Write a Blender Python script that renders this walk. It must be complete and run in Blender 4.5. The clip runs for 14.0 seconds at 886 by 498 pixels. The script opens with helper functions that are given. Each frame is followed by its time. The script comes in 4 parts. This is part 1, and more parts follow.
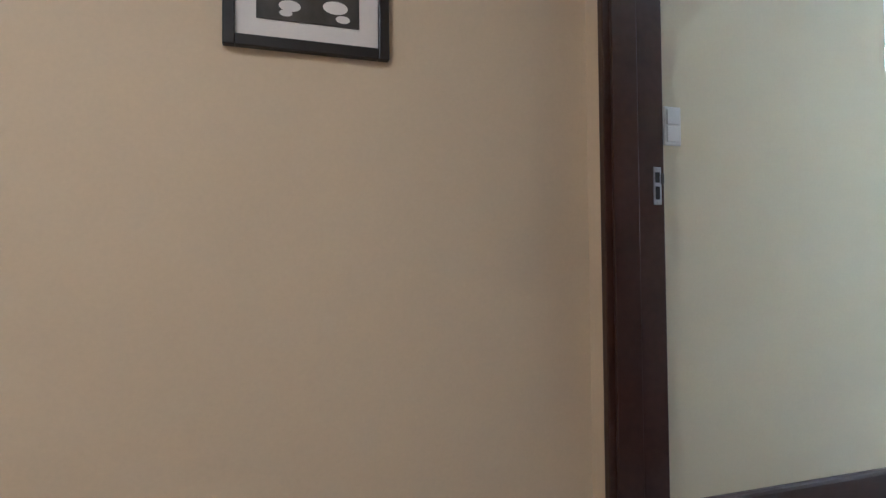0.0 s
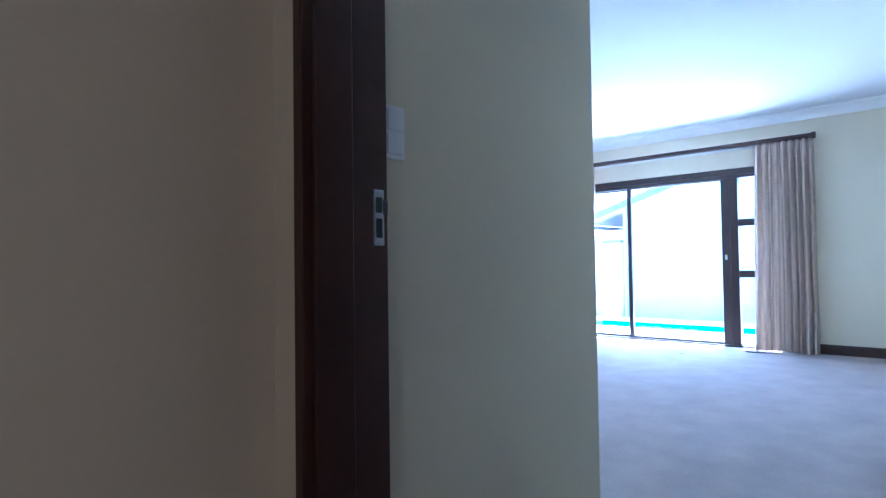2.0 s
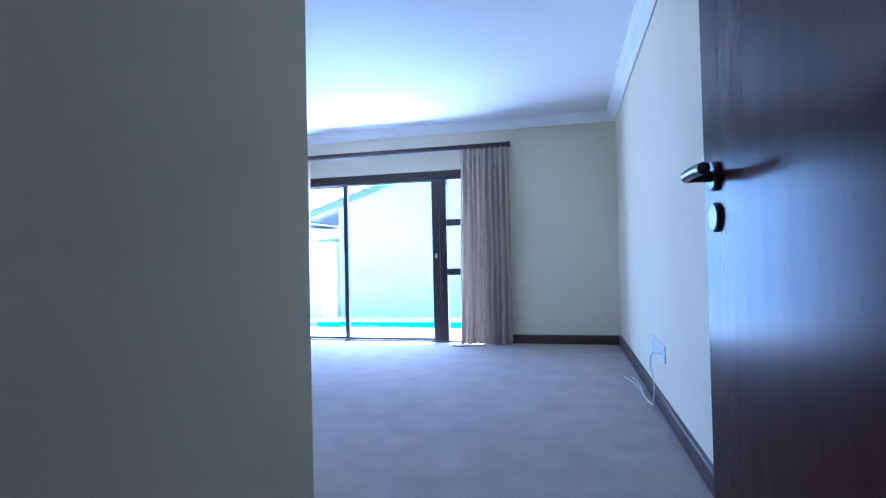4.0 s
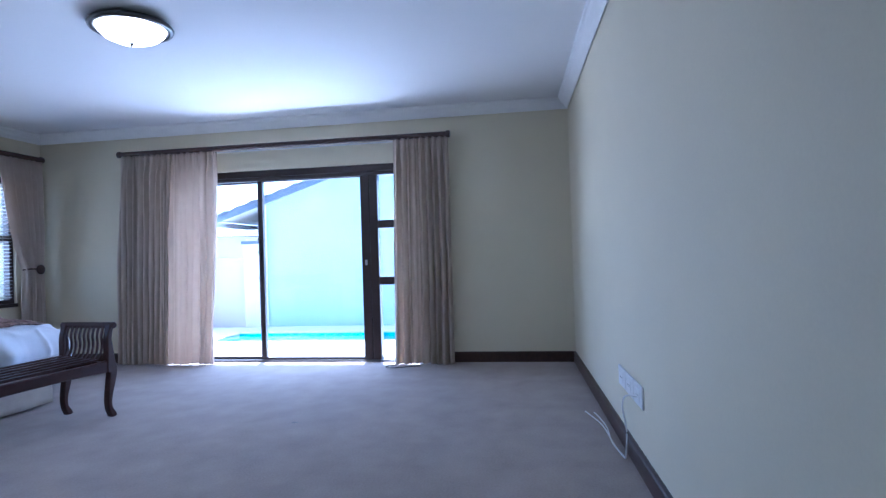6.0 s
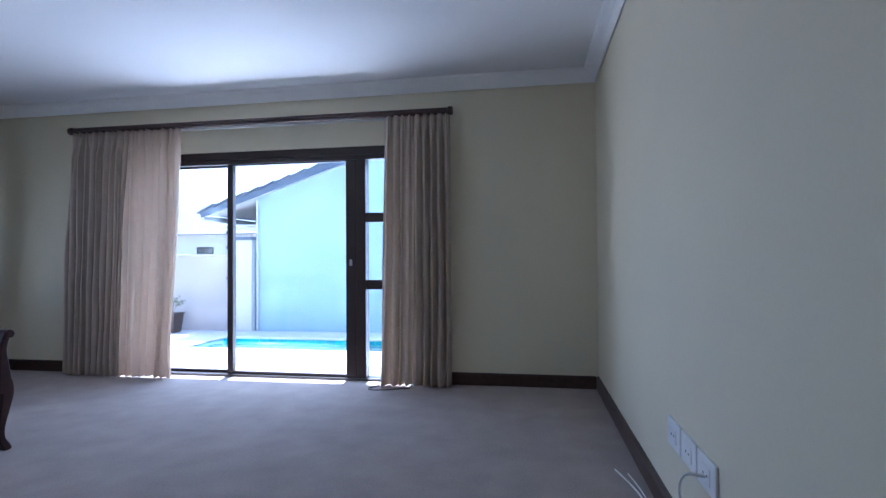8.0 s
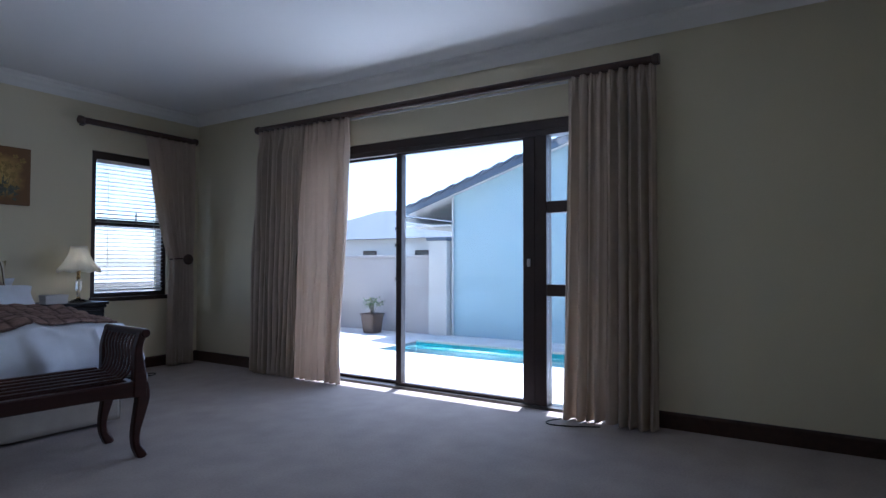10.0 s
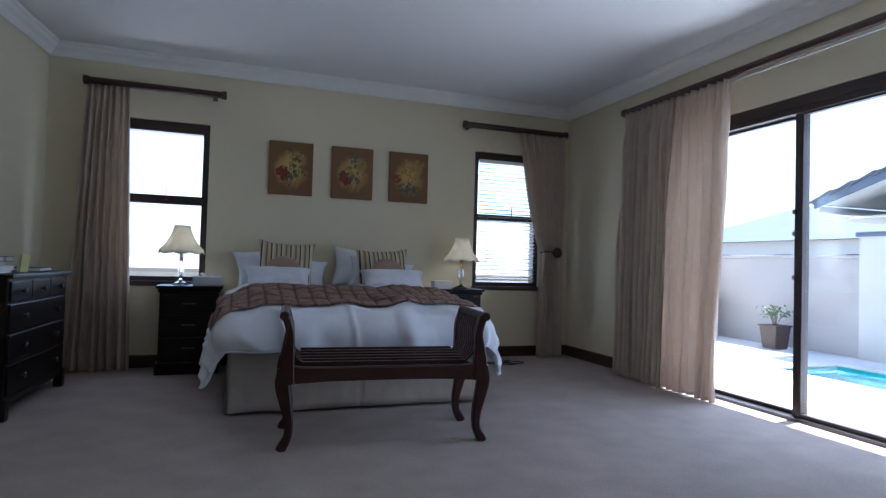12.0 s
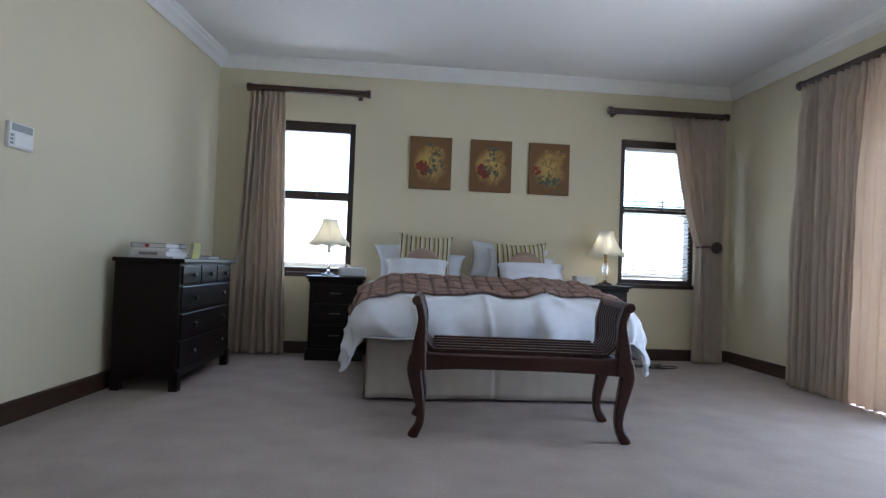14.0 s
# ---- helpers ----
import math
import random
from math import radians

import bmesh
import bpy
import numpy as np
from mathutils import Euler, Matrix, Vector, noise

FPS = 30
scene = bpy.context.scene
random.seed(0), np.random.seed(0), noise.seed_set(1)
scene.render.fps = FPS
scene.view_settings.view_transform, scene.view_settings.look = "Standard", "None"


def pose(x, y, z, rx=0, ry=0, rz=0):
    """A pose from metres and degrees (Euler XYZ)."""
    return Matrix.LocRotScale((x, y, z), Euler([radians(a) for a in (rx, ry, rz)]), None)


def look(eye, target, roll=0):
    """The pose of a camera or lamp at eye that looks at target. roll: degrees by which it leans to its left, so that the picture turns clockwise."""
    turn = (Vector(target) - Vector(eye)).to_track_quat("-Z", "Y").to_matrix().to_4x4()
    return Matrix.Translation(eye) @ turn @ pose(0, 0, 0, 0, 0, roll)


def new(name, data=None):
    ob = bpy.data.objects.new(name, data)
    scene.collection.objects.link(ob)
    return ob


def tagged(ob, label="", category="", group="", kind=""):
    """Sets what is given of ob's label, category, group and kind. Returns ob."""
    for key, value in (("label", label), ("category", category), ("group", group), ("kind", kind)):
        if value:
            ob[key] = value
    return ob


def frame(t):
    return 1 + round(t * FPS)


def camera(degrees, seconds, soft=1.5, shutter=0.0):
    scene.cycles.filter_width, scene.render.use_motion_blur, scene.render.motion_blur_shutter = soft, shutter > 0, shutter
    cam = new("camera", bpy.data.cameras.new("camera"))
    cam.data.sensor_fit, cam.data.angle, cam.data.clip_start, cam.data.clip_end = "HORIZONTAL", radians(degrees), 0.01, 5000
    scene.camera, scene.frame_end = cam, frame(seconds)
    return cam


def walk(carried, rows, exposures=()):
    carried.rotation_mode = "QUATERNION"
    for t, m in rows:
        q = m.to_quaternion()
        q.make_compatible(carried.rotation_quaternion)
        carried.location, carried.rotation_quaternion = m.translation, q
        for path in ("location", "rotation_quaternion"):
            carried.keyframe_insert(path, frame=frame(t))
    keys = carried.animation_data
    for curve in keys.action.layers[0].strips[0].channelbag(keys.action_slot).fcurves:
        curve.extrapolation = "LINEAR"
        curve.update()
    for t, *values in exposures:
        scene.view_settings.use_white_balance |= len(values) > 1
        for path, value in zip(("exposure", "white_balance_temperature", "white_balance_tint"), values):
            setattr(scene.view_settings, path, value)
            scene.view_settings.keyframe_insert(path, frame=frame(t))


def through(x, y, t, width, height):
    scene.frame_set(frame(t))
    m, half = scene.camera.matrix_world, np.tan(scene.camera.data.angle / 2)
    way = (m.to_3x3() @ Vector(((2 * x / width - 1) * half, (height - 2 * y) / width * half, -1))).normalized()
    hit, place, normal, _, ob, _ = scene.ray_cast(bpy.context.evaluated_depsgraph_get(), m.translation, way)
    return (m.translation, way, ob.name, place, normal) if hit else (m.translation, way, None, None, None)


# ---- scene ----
cam = camera(75.0, 14.0, soft=1.4)
PATH = [
    (0, (0.305, 0.012, 0.913), (0.931, 1.91, 0.969), -0.5),
    (0.5, (0.364, 0.166, 1.016), (1.275, 1.946, 1.064), -0.3),
    (1, (0.492, 0.313, 1.059), (1.595, 1.981, 1.086), -0.2),
    (1.5, (0.627, 0.464, 1.044), (1.912, 1.995, 1.108), -0.8),
    (2, (0.69, 0.591, 1.049), (2.176, 1.928, 1.108), -0.8),
    (2.5, (0.744, 0.677, 1.047), (2.422, 1.763, 1.109), -1.3),
    (3, (0.89, 0.728, 1.032), (2.712, 1.549, 1.089), -1.5),
    (3.5, (1.045, 0.786, 1.03), (2.941, 1.421, 1.082), -1.6),
    (3.7, (1.106, 0.82, 1.032), (3.022, 1.39, 1.081), -1.4),
    (6, (2.157, 0.919, 1.156), (4.132, 1.232, 1.18), -1.8),
    (6.5, (2.428, 0.919, 1.143), (4.407, 1.206, 1.173), -1.8),
    (7, (2.708, 0.888, 1.134), (4.688, 1.168, 1.17), -1.8),
    (7.2, (2.779, 0.904, 1.131), (4.759, 1.182, 1.164), -1.2),
    (9.3, (4.025, 0.921, 1.133), (5.884, 1.657, 1.179), -0.4),
    (9.5, (4.109, 0.917, 1.134), (5.932, 1.738, 1.177), -0.3),
    (10, (4.283, 0.966, 1.094), (5.975, 2.031, 1.148), 0.1),
    (10.5, (4.481, 0.965, 1.07), (5.946, 2.325, 1.123), 0.6),
    (11, (4.627, 1.071, 1.049), (5.893, 2.619, 1.102), 0.9),
    (11.5, (4.753, 1.135, 1.038), (5.742, 2.873, 1.089), 1.2),
    (12, (4.83, 1.162, 0.995), (5.505, 3.044, 1.045), 1.6),
    (12.5, (4.881, 1.155, 0.959), (5.295, 3.112, 1.001), 1.9),
    (13, (4.904, 1.198, 0.924), (5.199, 3.176, 0.969), 2.1),
    (13.5, (4.911, 1.253, 0.896), (5.143, 3.239, 0.947), 2.1),
    (14, (4.919, 1.29, 0.893), (5.11, 3.28, 0.944), 2.1),
]
# seconds, stops, kelvin, tint
EXPOSURES = [(0.0, 5.24, 4750, 14), (0.5, 5.2, 4450, 14), (1.0, 4.92, 4500, 14), (1.5, 4.5, 4250, 14), (2.0, 4.05, 4100, 14), (2.5, 3.8, 4050, 15), (3.0, 3.75, 4000, 16), (3.5, 3.65, 4000, 17), (6.0, 2.75, 4500, 20), (7.0, 2.47, 4600, 20), (9.5, 1.55, 5100, 18), (10.0, 1.3, 5100, 18), (11.0, 1.35, 5100, 18), (12.0, 1.85, 5350, 17), (12.5, 2.05, 5450, 16), (13.0, 2.3, 5550, 15), (14.0, 2.65, 5650, 14)]
walk(cam, [(t, look(eye, to, roll)) for t, eye, to, roll in PATH], exposures=EXPOSURES)

# ---- world and sun ----
world = bpy.data.worlds.new("sky")
scene.world = world
world.use_nodes = True
wn = world.node_tree
bg = wn.nodes["Background"]
sky = wn.nodes.new("ShaderNodeTexSky")
sky.sky_type = 'NISHITA'
sky.sun_disc = False
sky.dust_density, sky.air_density = 1.2, 1.0
SUN_EL, SUN_AZ = radians(64), radians(78)   # azimuth clockwise from +y
sky.sun_elevation, sky.sun_rotation = SUN_EL, SUN_AZ
wn.links.new(sky.outputs[0], bg.inputs[0])
bg.inputs[1].default_value = 0.15
sun = new("sun", bpy.data.lights.new("sun", 'SUN'))
sun.data.energy, sun.data.angle, sun.data.color = 5.0, radians(0.5), (1.0, 0.95, 0.88)
sun_dir = Vector((math.sin(SUN_AZ) * math.cos(SUN_EL), math.cos(SUN_AZ) * math.cos(SUN_EL), math.sin(SUN_EL)))
sun.matrix_world = look(Vector((12, 4, 0)) + sun_dir * 30, (12, 4, 0))

# the sky's light in the garden door's and the windows' openings
for name, m, w, h, power in (("garden_door_skylight", pose(8.74, 3.73, 1.08, 0, 95, 0), 2.0, 3.0, 15.0), ("window_skylight_a", pose(4.165, 7.10, 1.50, -90, 0, 0), 0.65, 1.3, 2.0), ("window_skylight_b", pose(7.625, 7.10, 1.50, -90, 0, 0), 0.65, 1.3, 2.0)):
    lamp = new(name, bpy.data.lights.new(name, 'AREA'))
    lamp.data.shape, lamp.data.size, lamp.data.size_y = 'RECTANGLE', w, h
    lamp.data.energy, lamp.data.color = power, (0.80, 0.88, 1.0)
    lamp.matrix_world = m

# ---- materials ----
def material(name, colour, rough=0.6, metal=0.0, vary=0.12, scale=6.0, fine=120.0, bump=0.05, stretch=(1, 1, 1), spec=0.5, random_object=0.0):
    """Principled surface with broad blotches, fine grain and relief."""
    m = bpy.data.materials.new(name)
    m.use_nodes = True
    n, l = m.node_tree.nodes, m.node_tree.links
    b = n["Principled BSDF"]
    co = n.new("ShaderNodeTexCoord")
    mp = n.new("ShaderNodeMapping")
    mp.inputs["Scale"].default_value = stretch
    l.new(co.outputs["Object"], mp.inputs[0])
    big, small = n.new("ShaderNodeTexNoise"), n.new("ShaderNodeTexNoise")
    big.inputs["Scale"].default_value, small.inputs["Scale"].default_value = scale, fine
    big.inputs["Detail"].default_value, small.inputs["Detail"].default_value = 4, 3
    l.new(mp.outputs[0], big.inputs["Vector"])
    l.new(mp.outputs[0], small.inputs["Vector"])
    mix = n.new("ShaderNodeMix")
    mix.data_type = 'FLOAT'
    mix.inputs[0].default_value = 0.4
    l.new(big.outputs[0], mix.inputs[2])
    l.new(small.outputs[0], mix.inputs[3])
    ramp = n.new("ShaderNodeMapRange")
    ramp.inputs[1].default_value, ramp.inputs[2].default_value = 0.3, 0.7
    ramp.inputs[3].default_value, ramp.inputs[4].default_value = 1 - vary, 1 + vary
    l.new(mix.outputs[0], ramp.inputs[0])
    val = ramp.outputs[0]
    if random_object:
        info = n.new("ShaderNodeObjectInfo")
        r2 = n.new("ShaderNodeMapRange")
        r2.inputs[3].default_value, r2.inputs[4].default_value = 1 - random_object, 1 + random_object
        l.new(info.outputs["Random"], r2.inputs[0])
        mul = n.new("ShaderNodeMath")
        mul.operation = 'MULTIPLY'
        l.new(val, mul.inputs[0])
        l.new(r2.outputs[0], mul.inputs[1])
        val = mul.outputs[0]
    sc = n.new("ShaderNodeVectorMath")
    sc.operation = 'SCALE'
    sc.inputs[0].default_value = colour
    l.new(val, sc.inputs["Scale"])
    l.new(sc.outputs[0], b.inputs["Base Color"])
    b.inputs["Roughness"].default_value, b.inputs["Metallic"].default_value = rough, metal
    b.inputs["Specular IOR Level"].default_value = spec
    bm_ = n.new("ShaderNodeBump")
    bm_.inputs["Strength"].default_value, bm_.inputs["Distance"].default_value = bump, 0.01
    l.new(mix.outputs[0], bm_.inputs["Height"])
    l.new(bm_.outputs[0], b.inputs["Normal"])
    return m


def cloth(name, colour, through, bump=0.3, fine=300.0, stretch=(1, 1, 1)):
    """Woven cloth that lets a part of the light through."""
    m = material(name, colour, rough=0.95, vary=0.1, scale=9, fine=fine, bump=bump, stretch=stretch, spec=0.1)
    n, l = m.node_tree.nodes, m.node_tree.links
    b, out = n["Principled BSDF"], n["Material Output"]
    tr = n.new("ShaderNodeBsdfTranslucent")
    tr.inputs[0].default_value = (*[min(1, c * 1.1) for c in colour], 1)
    mx = n.new("ShaderNodeMixShader")
    mx.inputs[0].default_value = through
    l.new(b.outputs[0], mx.inputs[1])
    l.new(tr.outputs[0], mx.inputs[2])
    l.new(mx.outputs[0], out.inputs[0])
    return m


def glass_material():
    m = bpy.data.materials.new("window_glass")
    m.use_nodes = True
    n, l = m.node_tree.nodes, m.node_tree.links
    n.remove(n["Principled BSDF"])
    tr, gl, mx, lw = n.new("ShaderNodeBsdfTransparent"), n.new("ShaderNodeBsdfGlossy"), n.new("ShaderNodeMixShader"), n.new("ShaderNodeLayerWeight")
    pw, ad = n.new("ShaderNodeMath"), n.new("ShaderNodeMath")
    pw.operation, ad.operation = 'POWER', 'MULTIPLY_ADD'
    lw.inputs["Blend"].default_value, pw.inputs[1].default_value = 0.5, 5.0
    ad.inputs[1].default_value, ad.inputs[2].default_value = 0.8, 0.03
    tr.inputs[0].default_value = (0.93, 0.96, 0.96, 1)
    gl.inputs["Roughness"].default_value = 0.01
    l.new(lw.outputs["Facing"], pw.inputs[0])
    l.new(pw.outputs[0], ad.inputs[0])
    l.new(ad.outputs[0], mx.inputs[0])
    l.new(tr.outputs[0], mx.inputs[1])
    l.new(gl.outputs[0], mx.inputs[2])
    l.new(mx.outputs[0], n["Material Output"].inputs[0])
    return m


def glow(name, colour, strength):
    m = bpy.data.materials.new(name)
    m.use_nodes = True
    b = m.node_tree.nodes["Principled BSDF"]
    b.inputs["Base Color"].default_value = (*colour, 1)
    b.inputs["Emission Color"].default_value = (*colour, 1)
    b.inputs["Emission Strength"].default_value = strength
    b.inputs["Roughness"].default_value = 0.35
    return m


def striped(name, colours, period):
    """Woven stripes across the object's x."""
    m = material(name, colours[0], rough=0.9, vary=0.1, bump=0.2, fine=250, spec=0.2)
    n, l = m.node_tree.nodes, m.node_tree.links
    co, sp, mod, ramp = n.new("ShaderNodeTexCoord"), n.new("ShaderNodeSeparateXYZ"), n.new("ShaderNodeMath"), n.new("ShaderNodeValToRGB")
    l.new(co.outputs["Object"], sp.inputs[0])
    div = n.new("ShaderNodeMath")
    div.operation = 'DIVIDE'
    div.inputs[1].default_value = period
    l.new(sp.outputs[0], div.inputs[0])
    mod.operation = 'FRACT'
    l.new(div.outputs[0], mod.inputs[0])
    l.new(mod.outputs[0], ramp.inputs[0])
    ramp.color_ramp.interpolation = 'CONSTANT'
    e = ramp.color_ramp.elements
    e[0].color, e[1].color, e[1].position = (*colours[0], 1), (*colours[1], 1), 0.3
    for pos, c in ((0.45, colours[2]), (0.62, colours[0]), (0.8, colours[3])):
        e.new(pos).color = (*c, 1)
    l.new(ramp.outputs[0], n["Principled BSDF"].inputs["Base Color"])
    return m


def canvas_material():
    """Old-gold painted canvas, darker and browner towards its rim."""
    m = material("painted_canvas", (0.30, 0.20, 0.07), rough=0.7, vary=0.35, scale=9, fine=60, bump=0.15)
    n, l = m.node_tree.nodes, m.node_tree.links
    co, ramp, ns = n.new("ShaderNodeTexCoord"), n.new("ShaderNodeValToRGB"), n.new("ShaderNodeTexNoise")
    ln = n.new("ShaderNodeVectorMath")
    mpg = n.new("ShaderNodeMapping")
    mpg.inputs["Scale"].default_value = (4.4, 0, 3.7)
    l.new(co.outputs["Object"], mpg.inputs[0])
    ln.operation = 'LENGTH'
    l.new(mpg.outputs[0], ln.inputs[0])
    ns.inputs["Scale"].default_value, ns.inputs["Detail"].default_value = 11, 5
    l.new(co.outputs["Object"], ns.inputs["Vector"])
    add = n.new("ShaderNodeMath")
    add.operation = 'MULTIPLY_ADD'
    l.new(ns.outputs[0], add.inputs[0])
    add.inputs[1].default_value = 0.55
    l.new(ln.outputs["Value"], add.inputs[2])
    l.new(add.outputs[0], ramp.inputs[0])
    e = ramp.color_ramp.elements
    e[0].color, e[0].position = (0.60, 0.43, 0.13, 1), 0.30
    e[1].color, e[1].position = (0.19, 0.10, 0.035, 1), 1.0
    e.new(0.7).color = (0.46, 0.29, 0.085, 1)
    l.new(ramp.outputs[0], n["Principled BSDF"].inputs["Base Color"])
    return m


def quilted(m, px, py, skew):
    """Darkens m's colour as shade in a quilt's stitched valleys, px by py apart."""
    n, l = m.node_tree.nodes, m.node_tree.links
    b = n["Principled BSDF"]
    co, sp = n.new("ShaderNodeTexCoord"), n.new("ShaderNodeSeparateXYZ")
    l.new(co.outputs["Object"], sp.inputs[0])
    def op(kind, p, q=0.0, r=0.0):
        k = n.new("ShaderNodeMath")
        k.operation = kind
        for i, v in enumerate((p, q, r)):
            if isinstance(v, float):
                k.inputs[i].default_value = v
            else:
                l.new(v, k.inputs[i])
        return k.outputs[0]
    ly = op('MULTIPLY_ADD', sp.outputs[0], -skew, sp.outputs[1])
    wx = op('ABSOLUTE', op('SINE', op('MULTIPLY', sp.outputs[0], math.pi / px)))
    wy = op('ABSOLUTE', op('SINE', op('MULTIPLY', ly, math.pi / py)))
    low = op('MINIMUM', op('MINIMUM', op('MULTIPLY', wx, 2.2), op('MULTIPLY', wy, 2.2)), 1.0)
    fac = op('MULTIPLY_ADD', low, 0.65, 0.40)
    sc = n.new("ShaderNodeVectorMath")
    sc.operation = 'SCALE'
    l.new(b.inputs["Base Color"].links[0].from_socket, sc.inputs[0])
    l.new(fac, sc.inputs["Scale"])
    l.new(sc.outputs[0], b.inputs["Base Color"])
    return m


PAINT = material("cream_wall_paint", (0.69, 0.63, 0.46), rough=0.75, vary=0.035, scale=1.2, fine=90, bump=0.06, spec=0.3)
HALL_PAINT = material("hall_wall_paint", (0.62, 0.52, 0.37), rough=0.7, vary=0.04, scale=1.2, fine=90, bump=0.06, spec=0.3)
CEILING = material("white_ceiling_paint", (0.80, 0.80, 0.80), rough=0.85, vary=0.02, scale=1.0, fine=80, bump=0.03, spec=0.2)
CORNICE = material("white_cornice_plaster", (0.80, 0.80, 0.78), rough=0.7, vary=0.03, bump=0.03)
CARPET = material("beige_cut_pile_carpet", (0.37, 0.32, 0.29), rough=1.0, vary=0.15, scale=4.0, fine=75, bump=0.7, spec=0.05)
DARKWOOD = material("dark_stained_wood", (0.045, 0.020, 0.013), rough=0.34, vary=0.35, scale=3, fine=40, bump=0.05, stretch=(1, 14, 1))
DARKWOOD_X = material("dark_stained_wood_lengthwise", (0.045, 0.022, 0.015), rough=0.35, vary=0.35, scale=3, fine=40, bump=0.05, stretch=(1, 8, 8))
DOORWOOD = material("mahogany_door_veneer", (0.070, 0.020, 0.013), spec=0.06, rough=0.24, vary=0.25, scale=3, fine=45, bump=0.02, stretch=(9, 9, 0.6))
CHESTWOOD = material("espresso_lacquered_wood", (0.010, 0.0055, 0.0045), spec=0.2, rough=0.36, vary=0.3, scale=3, fine=50, bump=0.04, stretch=(1, 1, 9))
BENCHWOOD = material("mahogany_bench_wood", (0.040, 0.013, 0.009), spec=0.35, rough=0.38, vary=0.35, scale=4, fine=60, bump=0.06, stretch=(1, 6, 6))
FRAMEWOOD = material("dark_window_timber", (0.035, 0.020, 0.016), rough=0.4, vary=0.3, scale=4, fine=60, bump=0.05)
STEEL = material("brushed_steel", (0.55, 0.55, 0.56), rough=0.32, metal=1.0, vary=0.06, bump=0.02)
GUNMETAL = material("dark_bronze_metal", (0.10, 0.095, 0.09), rough=0.35, metal=0.9, vary=0.1, bump=0.02)
PLASTIC = material("white_plastic", (0.78, 0.78, 0.77), rough=0.35, vary=0.03, bump=0.01)
GREYPLASTIC = material("grey_plastic", (0.30, 0.31, 0.31), rough=0.4, vary=0.05, bump=0.01)
DRAPE = cloth("beige_curtain_cotton", (0.60, 0.51, 0.415), 0.33)
SHEER = cloth("light_beige_voile", (0.64, 0.55, 0.465), 0.52)
LINEN = cloth("white_bed_linen", (0.74, 0.77, 0.83), 0.04, bump=0.15)
VALANCE = cloth("cream_valance_cotton", (0.42, 0.365, 0.305), 0.03)
FUR = material("brown_faux_fur", (0.27, 0.18, 0.145), rough=0.95, vary=0.4, scale=16, fine=260, bump=0.9, spec=0.15)
# groove shade between the throw's cells, put into the fur's colour
quilted(FUR, 0.105, 0.11, 0.0485)
TAN = material("tan_satin_cushion", (0.33, 0.225, 0.165), rough=0.5, vary=0.15, scale=12, fine=200, bump=0.2)
STRIPES = striped("striped_cushion_cloth", ((0.52, 0.46, 0.30), (0.10, 0.065, 0.04), (0.62, 0.58, 0.46), (0.24, 0.20, 0.09)), 0.082)
GLASS = glass_material()
CRYSTAL = bpy.data.materials.new("lamp_crystal")
CRYSTAL.use_nodes = True
CRYSTAL.node_tree.nodes["Principled BSDF"].inputs["Transmission Weight"].default_value = 1.0
CRYSTAL.node_tree.nodes["Principled BSDF"].inputs["Roughness"].default_value = 0.03
BRASS = material("polished_brass", (0.55, 0.40, 0.18), rough=0.25, metal=1.0, vary=0.05, bump=0.01)
SHADE = cloth("cream_lampshade_fabric", (0.78, 0.76, 0.68), 0.45)
BOWL = glow("lit_opal_glass", (1.0, 0.93, 0.82), 1.6)
# glow of the unseen lamp added to the hall
HALL_FILL_BOWL = glow("hall_fill_opal_glass", (1.0, 0.85, 0.64), 2.2)
BULB = glow("lit_bulb", (1.0, 0.90, 0.74), 5.0)
CANVAS = canvas_material()
RED = material("dark_red_paint", (0.22, 0.035, 0.018), rough=0.7, vary=0.4, scale=30)
TEAL = material("grey_green_paint", (0.10, 0.11, 0.07), rough=0.7, vary=0.5, scale=30)
OCHRE = material("ochre_paint", (0.33, 0.22, 0.06), rough=0.7, vary=0.4, scale=30)
PAPER = material("white_mount_board", (0.72, 0.71, 0.70), rough=0.8, vary=0.03)
PHOTO = material("dark_grey_photograph", (0.055, 0.053, 0.048), rough=0.4, vary=0.5, scale=9, fine=30)
BOOKWHITE = material("white_book_cover", (0.60, 0.60, 0.58), rough=0.5, vary=0.12, scale=14)
BOOKGREY = material("grey_book_cover", (0.22, 0.20, 0.18), rough=0.5, vary=0.2, scale=14)
BOOKBLACK = material("black_book_cover", (0.015, 0.015, 0.016), rough=0.4, vary=0.2)
BOOKYELLOW = material("yellow_book_cover", (0.55, 0.52, 0.10), rough=0.5, vary=0.1)
BOOKRED = material("red_label", (0.45, 0.05, 0.03), rough=0.5)
STUCCO = material("pale_outside_plaster", (0.60, 0.59, 0.56), rough=0.9, vary=0.07, scale=2, fine=150, bump=0.25)
WALLGREY = material("grey_garden_wall_plaster", (0.45, 0.42, 0.40), rough=0.9, vary=0.08, scale=2, fine=150, bump=0.25)
PAVING = material("pale_pool_paving", (0.76, 0.72, 0.66), rough=0.85, vary=0.1, scale=3, fine=90, bump=0.2, random_object=0.06)
LAWN = material("dry_ground", (0.30, 0.27, 0.22), rough=1.0, vary=0.25, scale=1.5, fine=40, bump=0.4)
POOLTILE = material("light_blue_pool_plaster", (0.62, 0.85, 0.87), rough=0.5, vary=0.08, scale=3)
WATERLINE = material("turquoise_waterline_tile", (0.06, 0.52, 0.60), rough=0.25, vary=0.15, scale=9, random_object=0.2)
ROOFTILE = material("slate_grey_roof_tile", (0.12, 0.14, 0.17), rough=0.7, vary=0.2, scale=8, random_object=0.15)
